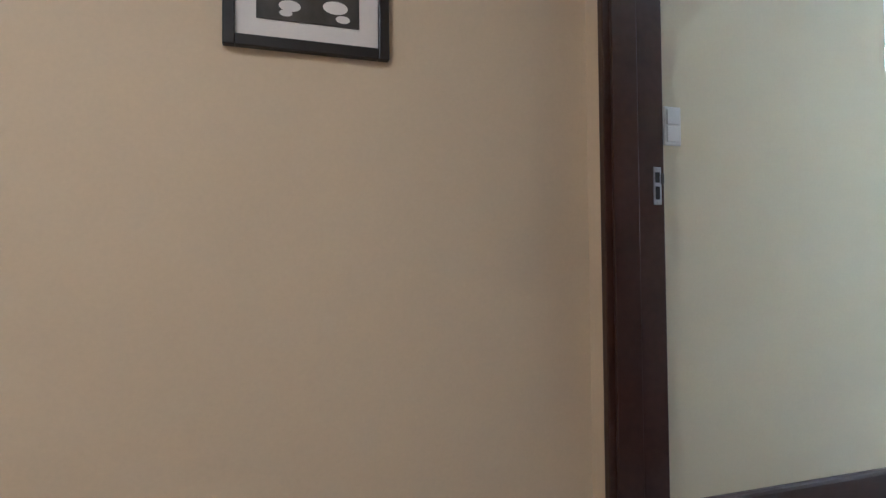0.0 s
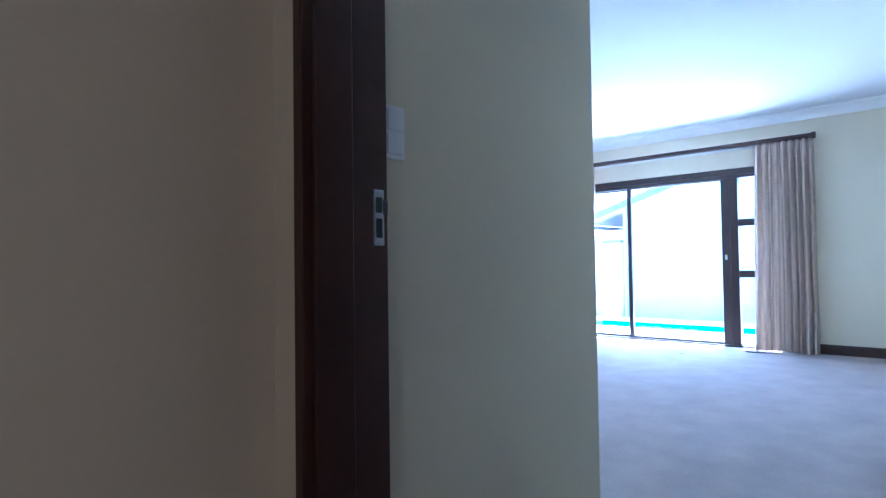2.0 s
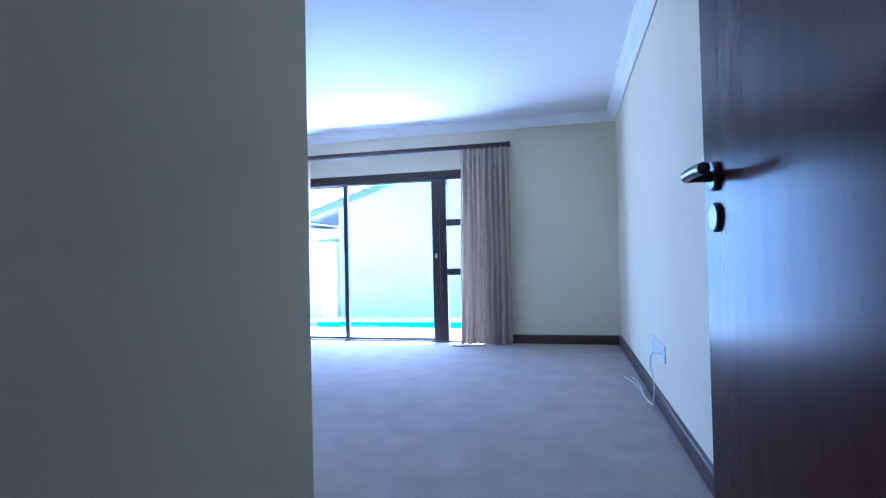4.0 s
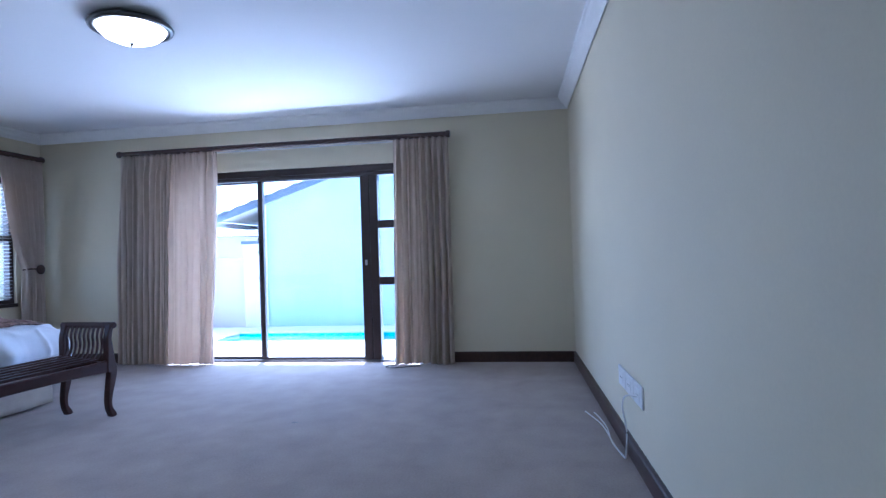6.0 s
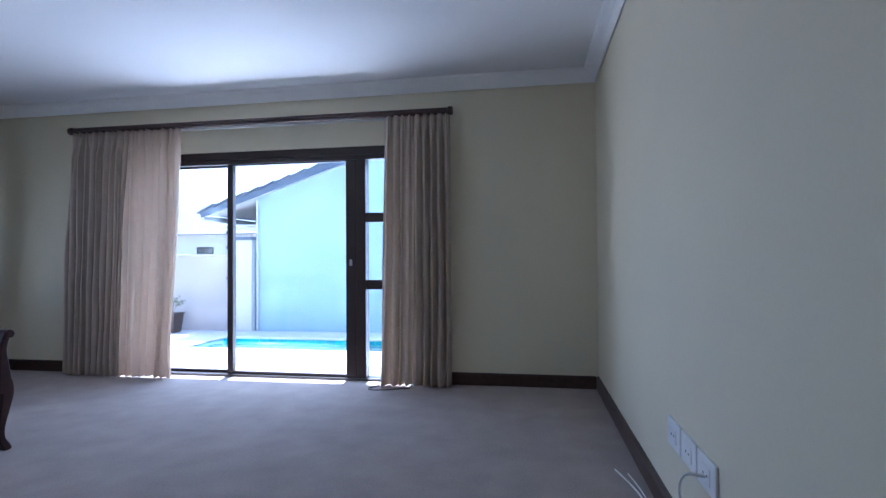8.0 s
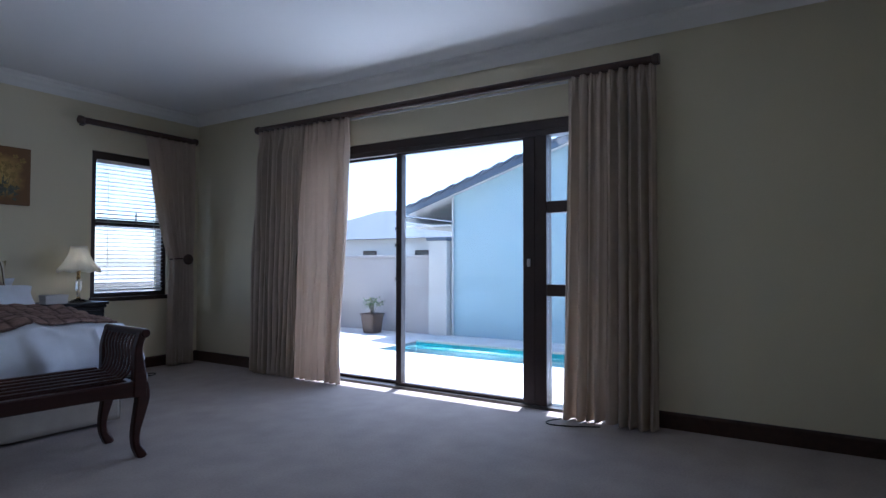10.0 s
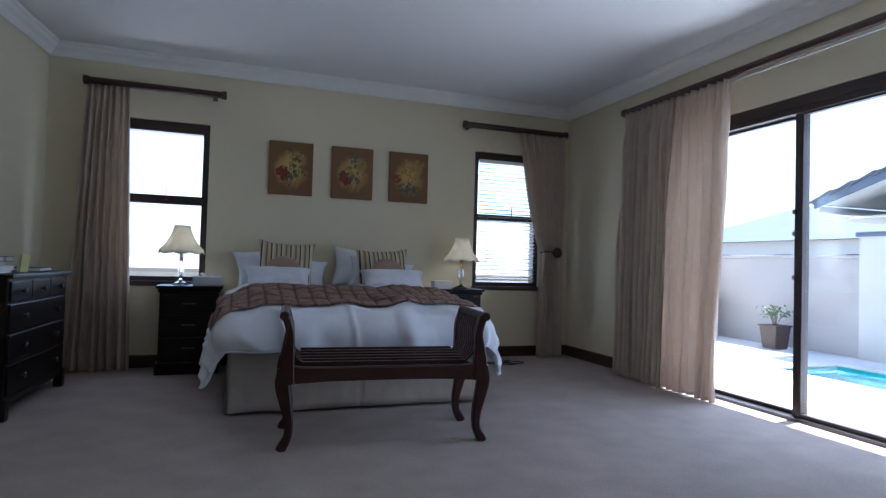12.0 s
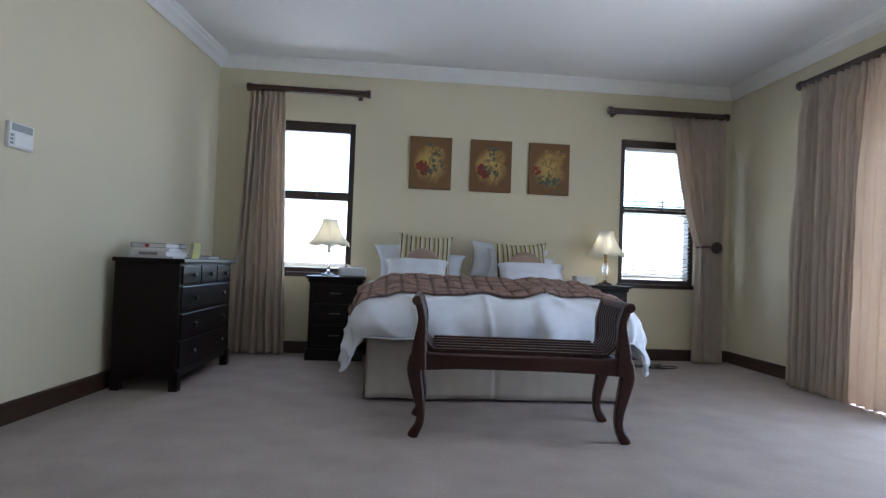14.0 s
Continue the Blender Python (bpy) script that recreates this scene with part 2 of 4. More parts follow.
SOFFIT = material("white_soffit_board", (0.68, 0.68, 0.68), rough=0.7, vary=0.04)
HOUSEBLUE = material("pale_blue_outside_plaster", (0.41, 0.55, 0.61), rough=0.9, vary=0.07, scale=2, fine=150, bump=0.25)
FASCIA = material("grey_painted_fascia", (0.11, 0.14, 0.19), rough=0.5, vary=0.08)
LEAF = material("green_leaf", (0.06, 0.11, 0.03), rough=0.5, vary=0.4, scale=20)
BARK = material("grey_brown_bark", (0.14, 0.10, 0.07), rough=0.9, vary=0.3, scale=30)
POT = material("brown_glazed_pot", (0.05, 0.028, 0.02), rough=0.45, vary=0.2)
RUBBER = material("black_cable_rubber", (0.012, 0.012, 0.012), rough=0.6)
WATER = bpy.data.materials.new("pool_water")
WATER.use_nodes = True
WATER.node_tree.nodes["Principled BSDF"].inputs["Transmission Weight"].default_value = 1.0
WATER.node_tree.nodes["Principled BSDF"].inputs["Roughness"].default_value = 0.02
WATER.node_tree.nodes["Principled BSDF"].inputs["IOR"].default_value = 1.33
WATER.node_tree.nodes["Principled BSDF"].inputs["Base Color"].default_value = (0.75, 0.95, 0.97, 1)


# ---- mesh helpers ----
def box(bm, x0, x1, y0, y1, z0, z1, bevel=0.0, turn=None):
    """A box in bm, its edges rounded by bevel."""
    m = Matrix.Translation(((x0 + x1) / 2, (y0 + y1) / 2, (z0 + z1) / 2)) @ Matrix.Diagonal((x1 - x0, y1 - y0, z1 - z0, 1))
    if turn is not None:
        m = turn @ m
    made = bmesh.ops.create_cube(bm, size=1, matrix=m)
    if bevel:
        edges = list({e for v in made["verts"] for e in v.link_edges})
        bmesh.ops.bevel(bm, geom=edges, offset=bevel, segments=2, affect='EDGES', profile=0.5)
    return bm


def boxes(*sizes, bevel=0.0):
    bm = bmesh.new()
    for s in sizes:
        box(bm, *s, bevel=bevel)
    return bm


def lathe(profile, segments=32, ripple=None, centre=(0, 0)):
    """A turned shape from (radius, height) pairs; ripple(angle, k) scales the radius."""
    bm = bmesh.new()
    rings = []
    for k, (r, z) in enumerate(profile):
        ring = []
        for i in range(segments):
            a = 2 * math.pi * i / segments
            rr = r * (ripple(a, k) if ripple else 1)
            ring.append(bm.verts.new((centre[0] + rr * math.cos(a), centre[1] + rr * math.sin(a), z)))
        rings.append(ring)
    for a, b in zip(rings, rings[1:]):
        for i in range(segments):
            bm.faces.new((a[i], a[(i + 1) % segments], b[(i + 1) % segments], b[i]))
    if profile[0][0] > 1e-4:
        bm.faces.new(rings[0][::-1])
    if profile[-1][0] > 1e-4:
        bm.faces.new(rings[-1])
    bmesh.ops.remove_doubles(bm, verts=bm.verts, dist=1e-5)
    return bm


def tube(points, radius, sides=8, bm=None):
    """A round cord along smooth points."""
    bm = bm or bmesh.new()
    pts = [Vector(p) for p in points]
    fine = []
    for i in range(len(pts) - 1):
        p0, p1, p2, p3 = pts[max(i - 1, 0)], pts[i], pts[i + 1], pts[min(i + 2, len(pts) - 1)]
        for k in range(6):
            t = k / 6
            fine.append(0.5 * ((2 * p1) + (p2 - p0) * t + (2 * p0 - 5 * p1 + 4 * p2 - p3) * t * t + (3 * p1 - p0 - 3 * p2 + p3) * t ** 3))
    fine.append(pts[-1])
    rings = []
    for i, p in enumerate(fine):
        d = (fine[min(i + 1, len(fine) - 1)] - fine[max(i - 1, 0)]).normalized()
        q = d.to_track_quat('Z', 'Y')
        rings.append([bm.verts.new(p + q @ Vector((radius * math.cos(2 * math.pi * k / sides), radius * math.sin(2 * math.pi * k / sides), 0))) for k in range(sides)])
    for a, b in zip(rings, rings[1:]):
        for k in range(sides):
            bm.faces.new((a[k], a[(k + 1) % sides], b[(k + 1) % sides], b[k]))
    bm.faces.new(rings[0][::-1])
    bm.faces.new(rings[-1])
    return bm


def ribbon(path, widths, y0, y1, bm=None, bevel=0.004):
    """A board bent along path in the x-z plane, widths thick, from y0 to y1."""
    bm = bm or bmesh.new()
    rings = []
    for i, (x, z) in enumerate(path):
        a, b = path[max(i - 1, 0)], path[min(i + 1, len(path) - 1)]
        d = Vector((b[0] - a[0], b[1] - a[1])).normalized()
        nx, nz = -d.y * widths[i] / 2, d.x * widths[i] / 2
        e = min(bevel, widths[i] * 0.3)
        k = 1 - 2 * e / max(widths[i], 1e-4)
        rings.append([bm.verts.new(p) for p in (
            (x + nx * k, y0, z + nz * k), (x + nx, y0 + e, z + nz), (x + nx, y1 - e, z + nz), (x + nx * k, y1, z + nz * k),
            (x - nx * k, y1, z - nz * k), (x - nx, y1 - e, z - nz), (x - nx, y0 + e, z - nz), (x - nx * k, y0, z - nz * k))])
    for a, b in zip(rings, rings[1:]):
        for k in range(8):
            bm.faces.new((a[k], a[(k + 1) % 8], b[(k + 1) % 8], b[k]))
    bm.faces.new(rings[0][::-1])
    bm.faces.new(rings[-1])
    return bm


def bent(points, steps=6):
    """Smooth 2D curve through points of any width."""
    out = []
    pts = [np.array(p, float) for p in points]
    for i in range(len(pts) - 1):
        p0, p1, p2, p3 = pts[max(i - 1, 0)], pts[i], pts[i + 1], pts[min(i + 2, len(pts) - 1)]
        for k in range(steps):
            t = k / steps
            out.append(0.5 * ((2 * p1) + (p2 - p0) * t + (2 * p0 - 5 * p1 + 4 * p2 - p3) * t * t + (3 * p1 - p0 - 3 * p2 + p3) * t ** 3))
    out.append(pts[-1])
    return out


def sheet(fn, nu, nv):
    """A grid surface; fn(u, v) gives a place."""
    bm = bmesh.new()
    g = [[bm.verts.new(fn(i / nu, j / nv)) for i in range(nu + 1)] for j in range(nv + 1)]
    for j in range(nv):
        for i in range(nu):
            bm.faces.new((g[j][i], g[j][i + 1], g[j + 1][i + 1], g[j + 1][i]))
    return bm


def part(name, bm, mat, parent=None, label="", smooth=False, thick=0.0):
    """One mesh object, under parent if given."""
    bmesh.ops.recalc_face_normals(bm, faces=bm.faces)
    me = bpy.data.meshes.new(name)
    if smooth:
        for f in bm.faces:
            f.smooth = True
    bm.to_mesh(me)
    bm.free()
    me.materials.append(mat)
    ob = new(name, me)
    if parent is not None:
        ob.parent = parent
    if label:
        ob["label"] = label
    if thick:
        s = ob.modifiers.new("thickness", 'SOLIDIFY')
        s.thickness = thick
    return ob


def thing(name, m, label, category, group=""):
    e = new(name)
    e.empty_display_size = 0.1
    e.matrix_world = m
    return tagged(e, label, category, group)


def structure(name, bm, mat, label, category, smooth=False):
    return tagged(part(name, bm, mat, None, "", smooth), label, category, kind="structure")


def holed(axis, a0, a1, lo, hi, z0, z1, holes):
    """A wall of thickness a0..a1 along axis, from lo to hi, with holes (lo, hi, z0, z1) right through."""
    bm = bmesh.new()
    us = sorted({lo, hi, *[h[0] for h in holes], *[h[1] for h in holes]})
    zs = sorted({z0, z1, *[h[2] for h in holes], *[h[3] for h in holes]})
    solid = lambda u, z: lo < u < hi and z0 < z < z1 and not any(h[0] < u < h[1] and h[2] < z < h[3] for h in holes)
    def quad(p):
        bm.faces.new([bm.verts.new((q[0], q[1], q[2]) if axis == 'x' else (q[1], q[0], q[2])) for q in p])
    for i in range(len(us) - 1):
        for j in range(len(zs) - 1):
            u0, u1, w0, w1 = us[i], us[i + 1], zs[j], zs[j + 1]
            uc, wc = (u0 + u1) / 2, (w0 + w1) / 2
            if not solid(uc, wc):
                continue
            for a in (a0, a1):
                quad([(a, u0, w0), (a, u1, w0), (a, u1, w1), (a, u0, w1)])
            for du, uu in ((-1, u0), (1, u1)):
                if not solid(uu + du * 0.001, wc):
                    quad([(a0, uu, w0), (a1, uu, w0), (a1, uu, w1), (a0, uu, w1)])
            for dz, ww in ((-1, w0), (1, w1)):
                if not solid(uc, ww + dz * 0.001):
                    quad([(a0, u0, ww), (a1, u0, ww), (a1, u1, ww), (a0, u1, ww)])
    bmesh.ops.remove_doubles(bm, verts=bm.verts, dist=1e-5)
    return bm


def moulding(p, q, profile):
    """A profile of (out, up) swept straight from p to q; out is to the left of the way."""
    bm = bmesh.new()
    p, q = Vector(p), Vector(q)
    d = (q - p).normalized()
    left = Vector((-d.y, d.x, 0))
    ends = [[bm.verts.new(e + left * o + Vector((0, 0, u))) for o, u in profile] for e in (p, q)]
    n = len(profile)
    for k in range(n):
        bm.faces.new((ends[0][k], ends[0][(k + 1) % n], ends[1][(k + 1) % n], ends[1][k]))
    bm.faces.new(ends[0][::-1])
    bm.faces.new(ends[1])
    return bm


# ---- the room's plan ----
EAST, SOUTH, NORTH = 8.40, 0.525, 6.90        # garden-door wall, socket wall, bed wall
WEST_S, WEST_N = 2.72, 3.28                   # the chest's wall, slightly out of square
SWITCH_Y, DOOR_X0, DOOR_X1 = 1.635, 1.305, 1.511
CEIL = 2.79
def west(y):
    return WEST_S + (WEST_N - WEST_S) * (y - SWITCH_Y) / (NORTH - SWITCH_Y)

def south(x):
    return SOUTH - 0.040 * (EAST - x)            # the socket wall, also a little out of square

DOOR_OPEN = (2.15, 5.32, 0.0, 2.21)           # garden door
WIN_A, WIN_B = (3.76, 4.57, 0.755, 2.215), (7.23, 8.03, 0.75, 2.22)

structure("floor", boxes((-2.2, EAST + 0.10, -1.6, NORTH + 0.2, -0.12, 0.0)), CARPET, "beige-grey cut pile carpet with faint footprints and vacuum marks", "floor")
structure("ceiling", boxes((-2.2, EAST + 0.24, -1.6, NORTH + 0.24, CEIL, CEIL + 0.2)), CEILING, "smooth white painted ceiling", "ceiling")
structure("wall_east", holed('x', EAST, EAST + 0.24, SOUTH - 0.24, NORTH + 0.24, -0.1, CEIL, [DOOR_OPEN]), PAINT, "cream painted wall with wide opening for the garden door", "wall")
bm = bmesh.new()
foot = [(DOOR_X1, south(DOOR_X1)), (DOOR_X1, south(DOOR_X1) - 0.24), (EAST, SOUTH - 0.24), (EAST, SOUTH)]
lo = [bm.verts.new((x, y, -0.1)) for x, y in foot]
hi = [bm.verts.new((x, y, CEIL)) for x, y in foot]
for i in range(4):
    bm.faces.new((lo[i], lo[(i + 1) % 4], hi[(i + 1) % 4], hi[i]))
bm.faces.new(lo)
bm.faces.new(hi)
structure("wall_south", bm, PAINT, "plain cream painted wall with sockets low down", "wall")
structure("wall_north", holed('y', NORTH, NORTH + 0.24, 2.6, EAST, -0.1, CEIL, [WIN_A, WIN_B]), PAINT, "cream painted wall behind the bed with two windows", "wall")
bm = bmesh.new()
foot = [(WEST_S, SWITCH_Y), (WEST_N, NORTH), (WEST_N - 0.5, NORTH), (WEST_S - 0.24, SWITCH_Y + 0.2), (DOOR_X1 + 0.001, SWITCH_Y + 0.2), (DOOR_X1 + 0.001, SWITCH_Y)]
lo = [bm.verts.new((x, y, -0.1)) for x, y in foot]
hi = [bm.verts.new((x, y, CEIL)) for x, y in foot]
for i in range(6):
    bm.faces.new((lo[i], lo[(i + 1) % 6], hi[(i + 1) % 6], hi[i]))
bm.faces.new(lo)
bm.faces.new(hi)
structure("wall_west", bm, PAINT, "cream painted wall that turns a corner into the entrance passage", "wall")
structure("wall_door", holed('x', DOOR_X0, DOOR_X1, -1.4, SWITCH_Y + 0.2, -0.1, CEIL, [(0.508, 1.512, -0.2, 2.12)]), HALL_PAINT, "painted wall round the bedroom doorway", "wall")
structure("wall_hall_north", boxes((-2.0, DOOR_X0, 1.585, 1.8, -0.1, CEIL)), HALL_PAINT, "warm beige painted hall wall with a framed picture", "wall")
structure("wall_hall_south", boxes((-2.0, DOOR_X0, -1.6, -1.4, -0.1, CEIL)), HALL_PAINT, "plain warm beige hall wall", "wall")
structure("wall_hall_west", boxes((-2.2, -2.0, -1.6, 1.8, -0.1, CEIL)), HALL_PAINT, "plain warm beige wall closing the hall", "wall")

SKIRT = [(0.0, 0.0), (0.022, 0.0), (0.022, 0.094), (0.018, 0.104), (0.010, 0.110), (0.0, 0.110)]
def skirting(p, q):
    structure("baseboard", moulding(p, q, SKIRT), DARKWOOD_X, "dark stained wooden skirting board", "skirting")
skirting((DOOR_X1, south(DOOR_X1), 0), (EAST, SOUTH, 0))
skirting((EAST, SOUTH + 0.022, 0), (EAST, DOOR_OPEN[0], 0))
skirting((EAST, DOOR_OPEN[1], 0), (EAST, NORTH, 0))
skirting((EAST - 0.022, NORTH, 0), (WEST_N, NORTH, 0))
skirting((west(NORTH - 0.022), NORTH - 0.022, 0), (WEST_S, SWITCH_Y - 0.018, 0))
skirting((WEST_S + 0.018, SWITCH_Y, 0), (DOOR_X1, SWITCH_Y, 0))
skirting((DOOR_X0, 1.585, 0), (-2.0, 1.585, 0))

CORN = [(0.0, 0.0), (0.012, 0.0), (0.014, -0.012), (0.030, -0.012 + 0.02), (0.045, 0.03), (0.075, 0.055), (0.085, 0.075), (0.100, 0.085), (0.104, 0.105), (0.0, 0.105)]
CORN = [(o, u + CEIL - 0.106) for o, u in CORN]
def cornice(p, q):
    structure("cornice", moulding(p, q, CORN), CORNICE, "white moulded plaster cornice", "cornice")
cornice((DOOR_X1, south(DOOR_X1), 0), (EAST, SOUTH, 0))
cornice((EAST, SOUTH, 0), (EAST, NORTH, 0))
cornice((EAST, NORTH, 0), (WEST_N, NORTH, 0))
cornice((WEST_N, NORTH, 0), (WEST_S, SWITCH_Y - 0.1, 0))
cornice((WEST_S + 0.1, SWITCH_Y, 0), (DOOR_X1, SWITCH_Y, 0))

# ---- bedroom doorway ----
frame_ob = thing("door_frame", pose(0, 0, 0), "dark brown wooden door frame with lock keep", "door frame")
part("jamb", boxes((DOOR_X0 - 0.004, DOOR_X1 + 0.004, 1.488, 1.514, 0, 2.12), bevel=0.003), DARKWOOD, frame_ob)
part("jamb", boxes((DOOR_X0 - 0.004, DOOR_X1 + 0.004, 0.506, 0.550, 0, 2.12), bevel=0.003), DARKWOOD, frame_ob)
part("head", boxes((DOOR_X0 - 0.004, DOOR_X1 + 0.004, 0.550, 1.488, 2.078, 2.12), bevel=0.003), DARKWOOD, frame_ob)
part("stop", boxes((DOOR_X0 + 0.02, DOOR_X0 + 0.11, 1.476, 1.488, 0, 2.078), bevel=0.003), DARKWOOD, frame_ob)
KEEP = Matrix.Translation((-0.053, 0.034, 0.095))
keep = part("strike_plate", boxes((1.527, 1.556, 1.4515, 1.458, 0.998, 1.114), bevel=0.002), STEEL, frame_ob, "steel lock keep")
keep.matrix_local = KEEP
part("slot", boxes((1.533, 1.549, 1.4505, 1.4535, 1.066, 1.098)), BOOKBLACK, keep)
part("slot", boxes((1.533, 1.549, 1.4505, 1.4535, 1.014, 1.054)), BOOKBLACK, keep)
for z in (1.005, 1.107):
    part("screw", lathe([(0.0, 0), (0.004, 0), (0.004, 0.001), (0, 0.0015)], 10), STEEL, keep).matrix_local = pose(1.541, 1.4515, z, 90)
part("lip", boxes((1.552, 1.566, 1.4505, 1.4575, 1.062, 1.094), bevel=0.002), GUNMETAL, keep)
LEAF_M = pose(1.522, 0.562, 0.008, 0, 0, 5.4)
leaf = tagged(thing("door", LEAF_M, "open dark mahogany flush door with lever handle", "door"), kind="")
part("leaf", boxes((0.004, 0.862, -0.042, 0.0, 0, 2.06), bevel=0.002), DOORWOOD, leaf)
for s in (1, -1):
    y = 0.0 if s > 0 else -0.042
    rose = part("handle_rose", lathe([(0.0, 0), (0.026, 0), (0.026, 0.006), (0.022, 0.009), (0.0, 0.009)], 28), GUNMETAL, leaf, "dark bronze handle rose")
    rose.matrix_local = pose(0.79, y, 1.172, -90 * s)
    bm = tube([(0.79, y, 1.172), (0.79, y + s * 0.03, 1.172), (0.787, y + s * 0.05, 1.172), (0.76, y + s * 0.055, 1.172), (0.70, y + s * 0.055, 1.172), (0.665, y + s * 0.055, 1.170)], 0.010, 10)
    part("lever", bm, GUNMETAL, leaf, "dark bronze door lever", smooth=True)
    esc = part("keyhole_rose", lathe([(0.0, 0), (0.026, 0), (0.026, 0.005), (0.022, 0.008), (0.0, 0.008)], 28), GUNMETAL, leaf)
    esc.matrix_local = pose(0.79, y, 1.10, -90 * s)
    part("keyhole", boxes((0.786, 0.794, y + s * 0.0085 - 0.001, y + s * 0.0085 + 0.001, 1.085, 1.113)), BOOKBLACK, esc).matrix_local = esc.matrix_local.inverted()
for z in (0.2, 1.80):
    part("hinge", lathe([(0.0, 0), (0.007, 0), (0.007, 0.1), (0, 0.1)], 12), STEEL, leaf).matrix_local = pose(-0.002, 0.004, z)
part("latch_plate", boxes((0.8615, 0.864, -0.033, -0.010, 1.04, 1.22)), STEEL, leaf)

sw = thing("light_switch", pose(1.667, SWITCH_Y, 1.381) @ Matrix.Diagonal((0.93, 0.93, 0.93, 1)), "white plastic double rocker light switch on wall", "switch")
part("plate", boxes((-0.038, 0.038, -0.010, 0, -0.072, 0.072), bevel=0.004), PLASTIC, sw)
part("rocker", boxes((-0.028, 0.028, -0.016, -0.008, 0.004, 0.060), bevel=0.003), PLASTIC, sw)
part("rocker", boxes((-0.028, 0.028, -0.014, -0.008, -0.060, -0.002), bevel=0.003), PLASTIC, sw)

# framed photograph in the hall
pic = thing("framed_photo", pose(0.448, 1.585, 1.707), "black framed photograph with white mount on hall wall", "picture")
part("frame", boxes((-0.217, -0.187, -0.025, 0, -0.225, 0.225), (0.187, 0.217, -0.025, 0, -0.225, 0.225), (-0.187, 0.187, -0.025, 0, -0.225, -0.195), (-0.187, 0.187, -0.025, 0, 0.195, 0.225), bevel=0.003), BOOKBLACK, pic)
part("mount", boxes((-0.187, 0.187, -0.010, -0.002, -0.195, 0.195)), PAPER, pic, "white mount board")
photo = part("photograph", boxes((-0.135, 0.135, -0.013, -0.010, -0.145, 0.145)), PHOTO, pic, "dark grey photograph with pale round shapes")
for cx, cz, r in ((-0.05, -0.105, 0.022), (0.07, -0.095, 0.026), (0.09, -0.125, 0.015), (-0.06, -0.125, 0.013), (-0.02, 0.03, 0.03)):
    bm = bmesh.new()
    bmesh.ops.create_circle(bm, cap_ends=True, segments=16, radius=r, matrix=pose(cx, -0.0145, cz, 90) @ Matrix.Diagonal((1.3, 0.7, 1, 1)))
    part("pale_shape", bm, PAPER, photo)

# bedroom ceiling lamp, and an unseen lamp added to light the hall
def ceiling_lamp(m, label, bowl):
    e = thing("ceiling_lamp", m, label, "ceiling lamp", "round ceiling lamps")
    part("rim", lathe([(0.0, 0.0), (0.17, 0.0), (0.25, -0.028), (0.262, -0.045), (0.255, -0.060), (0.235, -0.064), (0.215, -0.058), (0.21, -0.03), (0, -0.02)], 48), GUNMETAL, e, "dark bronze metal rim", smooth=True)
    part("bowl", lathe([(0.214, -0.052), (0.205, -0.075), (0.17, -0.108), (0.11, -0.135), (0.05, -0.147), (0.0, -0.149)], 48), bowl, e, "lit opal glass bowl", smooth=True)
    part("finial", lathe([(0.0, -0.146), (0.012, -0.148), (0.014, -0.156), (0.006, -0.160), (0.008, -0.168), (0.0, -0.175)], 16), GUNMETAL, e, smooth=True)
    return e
ceiling_lamp(pose(5.63, 3.53, CEIL), "round ceiling lamp, opal glass bowl in dark rim, lit", BOWL)
ceiling_lamp(pose(-0.75, -0.35, CEIL), "unseen round lamp added to light the hall, with lit opal bowl", HALL_FILL_BOWL)

# ---- garden door and windows ----
def pane(parent, size):
    ob = part("pane", boxes(size), GLASS, parent, "clear window glass")
    ob.visible_shadow = False
    return ob

gd = tagged(thing("door_2", pose(EAST + 0.02, 0, 0), "dark timber framed glass sliding garden door, partly behind curtains", "sliding door"), kind="structure")
y0, y1, zt = DOOR_OPEN[0], DOOR_OPEN[1], DOOR_OPEN[3]
part("head", boxes((0.0, 0.11, y0, y1, zt - 0.075, zt), bevel=0.004), FRAMEWOOD, gd)
part("head_track", boxes((-0.006, 0.10, y0, y1, zt - 0.122, zt - 0.078), bevel=0.003), FRAMEWOOD, gd)
part("jamb", boxes((0.0, 0.11, y0, y0 + 0.06, 0, zt - 0.075), bevel=0.004), FRAMEWOOD, gd)
part("jamb", boxes((0.0, 0.11, y1 - 0.06, y1, 0, zt - 0.075), bevel=0.004), FRAMEWOOD, gd)
part("mullion", boxes((0.0, 0.11, 2.64, 2.735, 0, zt - 0.12), bevel=0.004), FRAMEWOOD, gd)
part("sill_track", boxes((-0.02, 0.13, y0, y1, -0.01, 0.022), bevel=0.003), GUNMETAL, gd, "bronze floor track")
for z in (0.90, 1.535):
    part("glazing_bar", boxes((0.01, 0.09, y0 + 0.06, 2.64, z - 0.045, z + 0.045), bevel=0.004), FRAMEWOOD, gd)
for a, b in ((0.022, 0.855), (0.945, 1.49), (1.58, zt - 0.12)):
    pane(gd, (0.045, 0.051, y0 + 0.06, 2.64, a, b))
slide = part("sliding_leaf", boxes((0.012, 0.058, 2.74, 2.84, 0.022, zt - 0.122), (0.012, 0.058, 4.015, 4.075, 0.022, zt - 0.122), (0.012, 0.058, 2.84, 4.015, 0.022, 0.05), (0.012, 0.058, 2.84, 4.015, zt - 0.135, zt - 0.122), bevel=0.004), FRAMEWOOD, gd)
pane(slide, (0.032, 0.038, 2.84, 4.015, 0.05, zt - 0.135))
part("lock", boxes((-0.004, 0.012, 2.775, 2.80, 1.08, 1.14), bevel=0.003), STEEL, slide, "small steel lock")
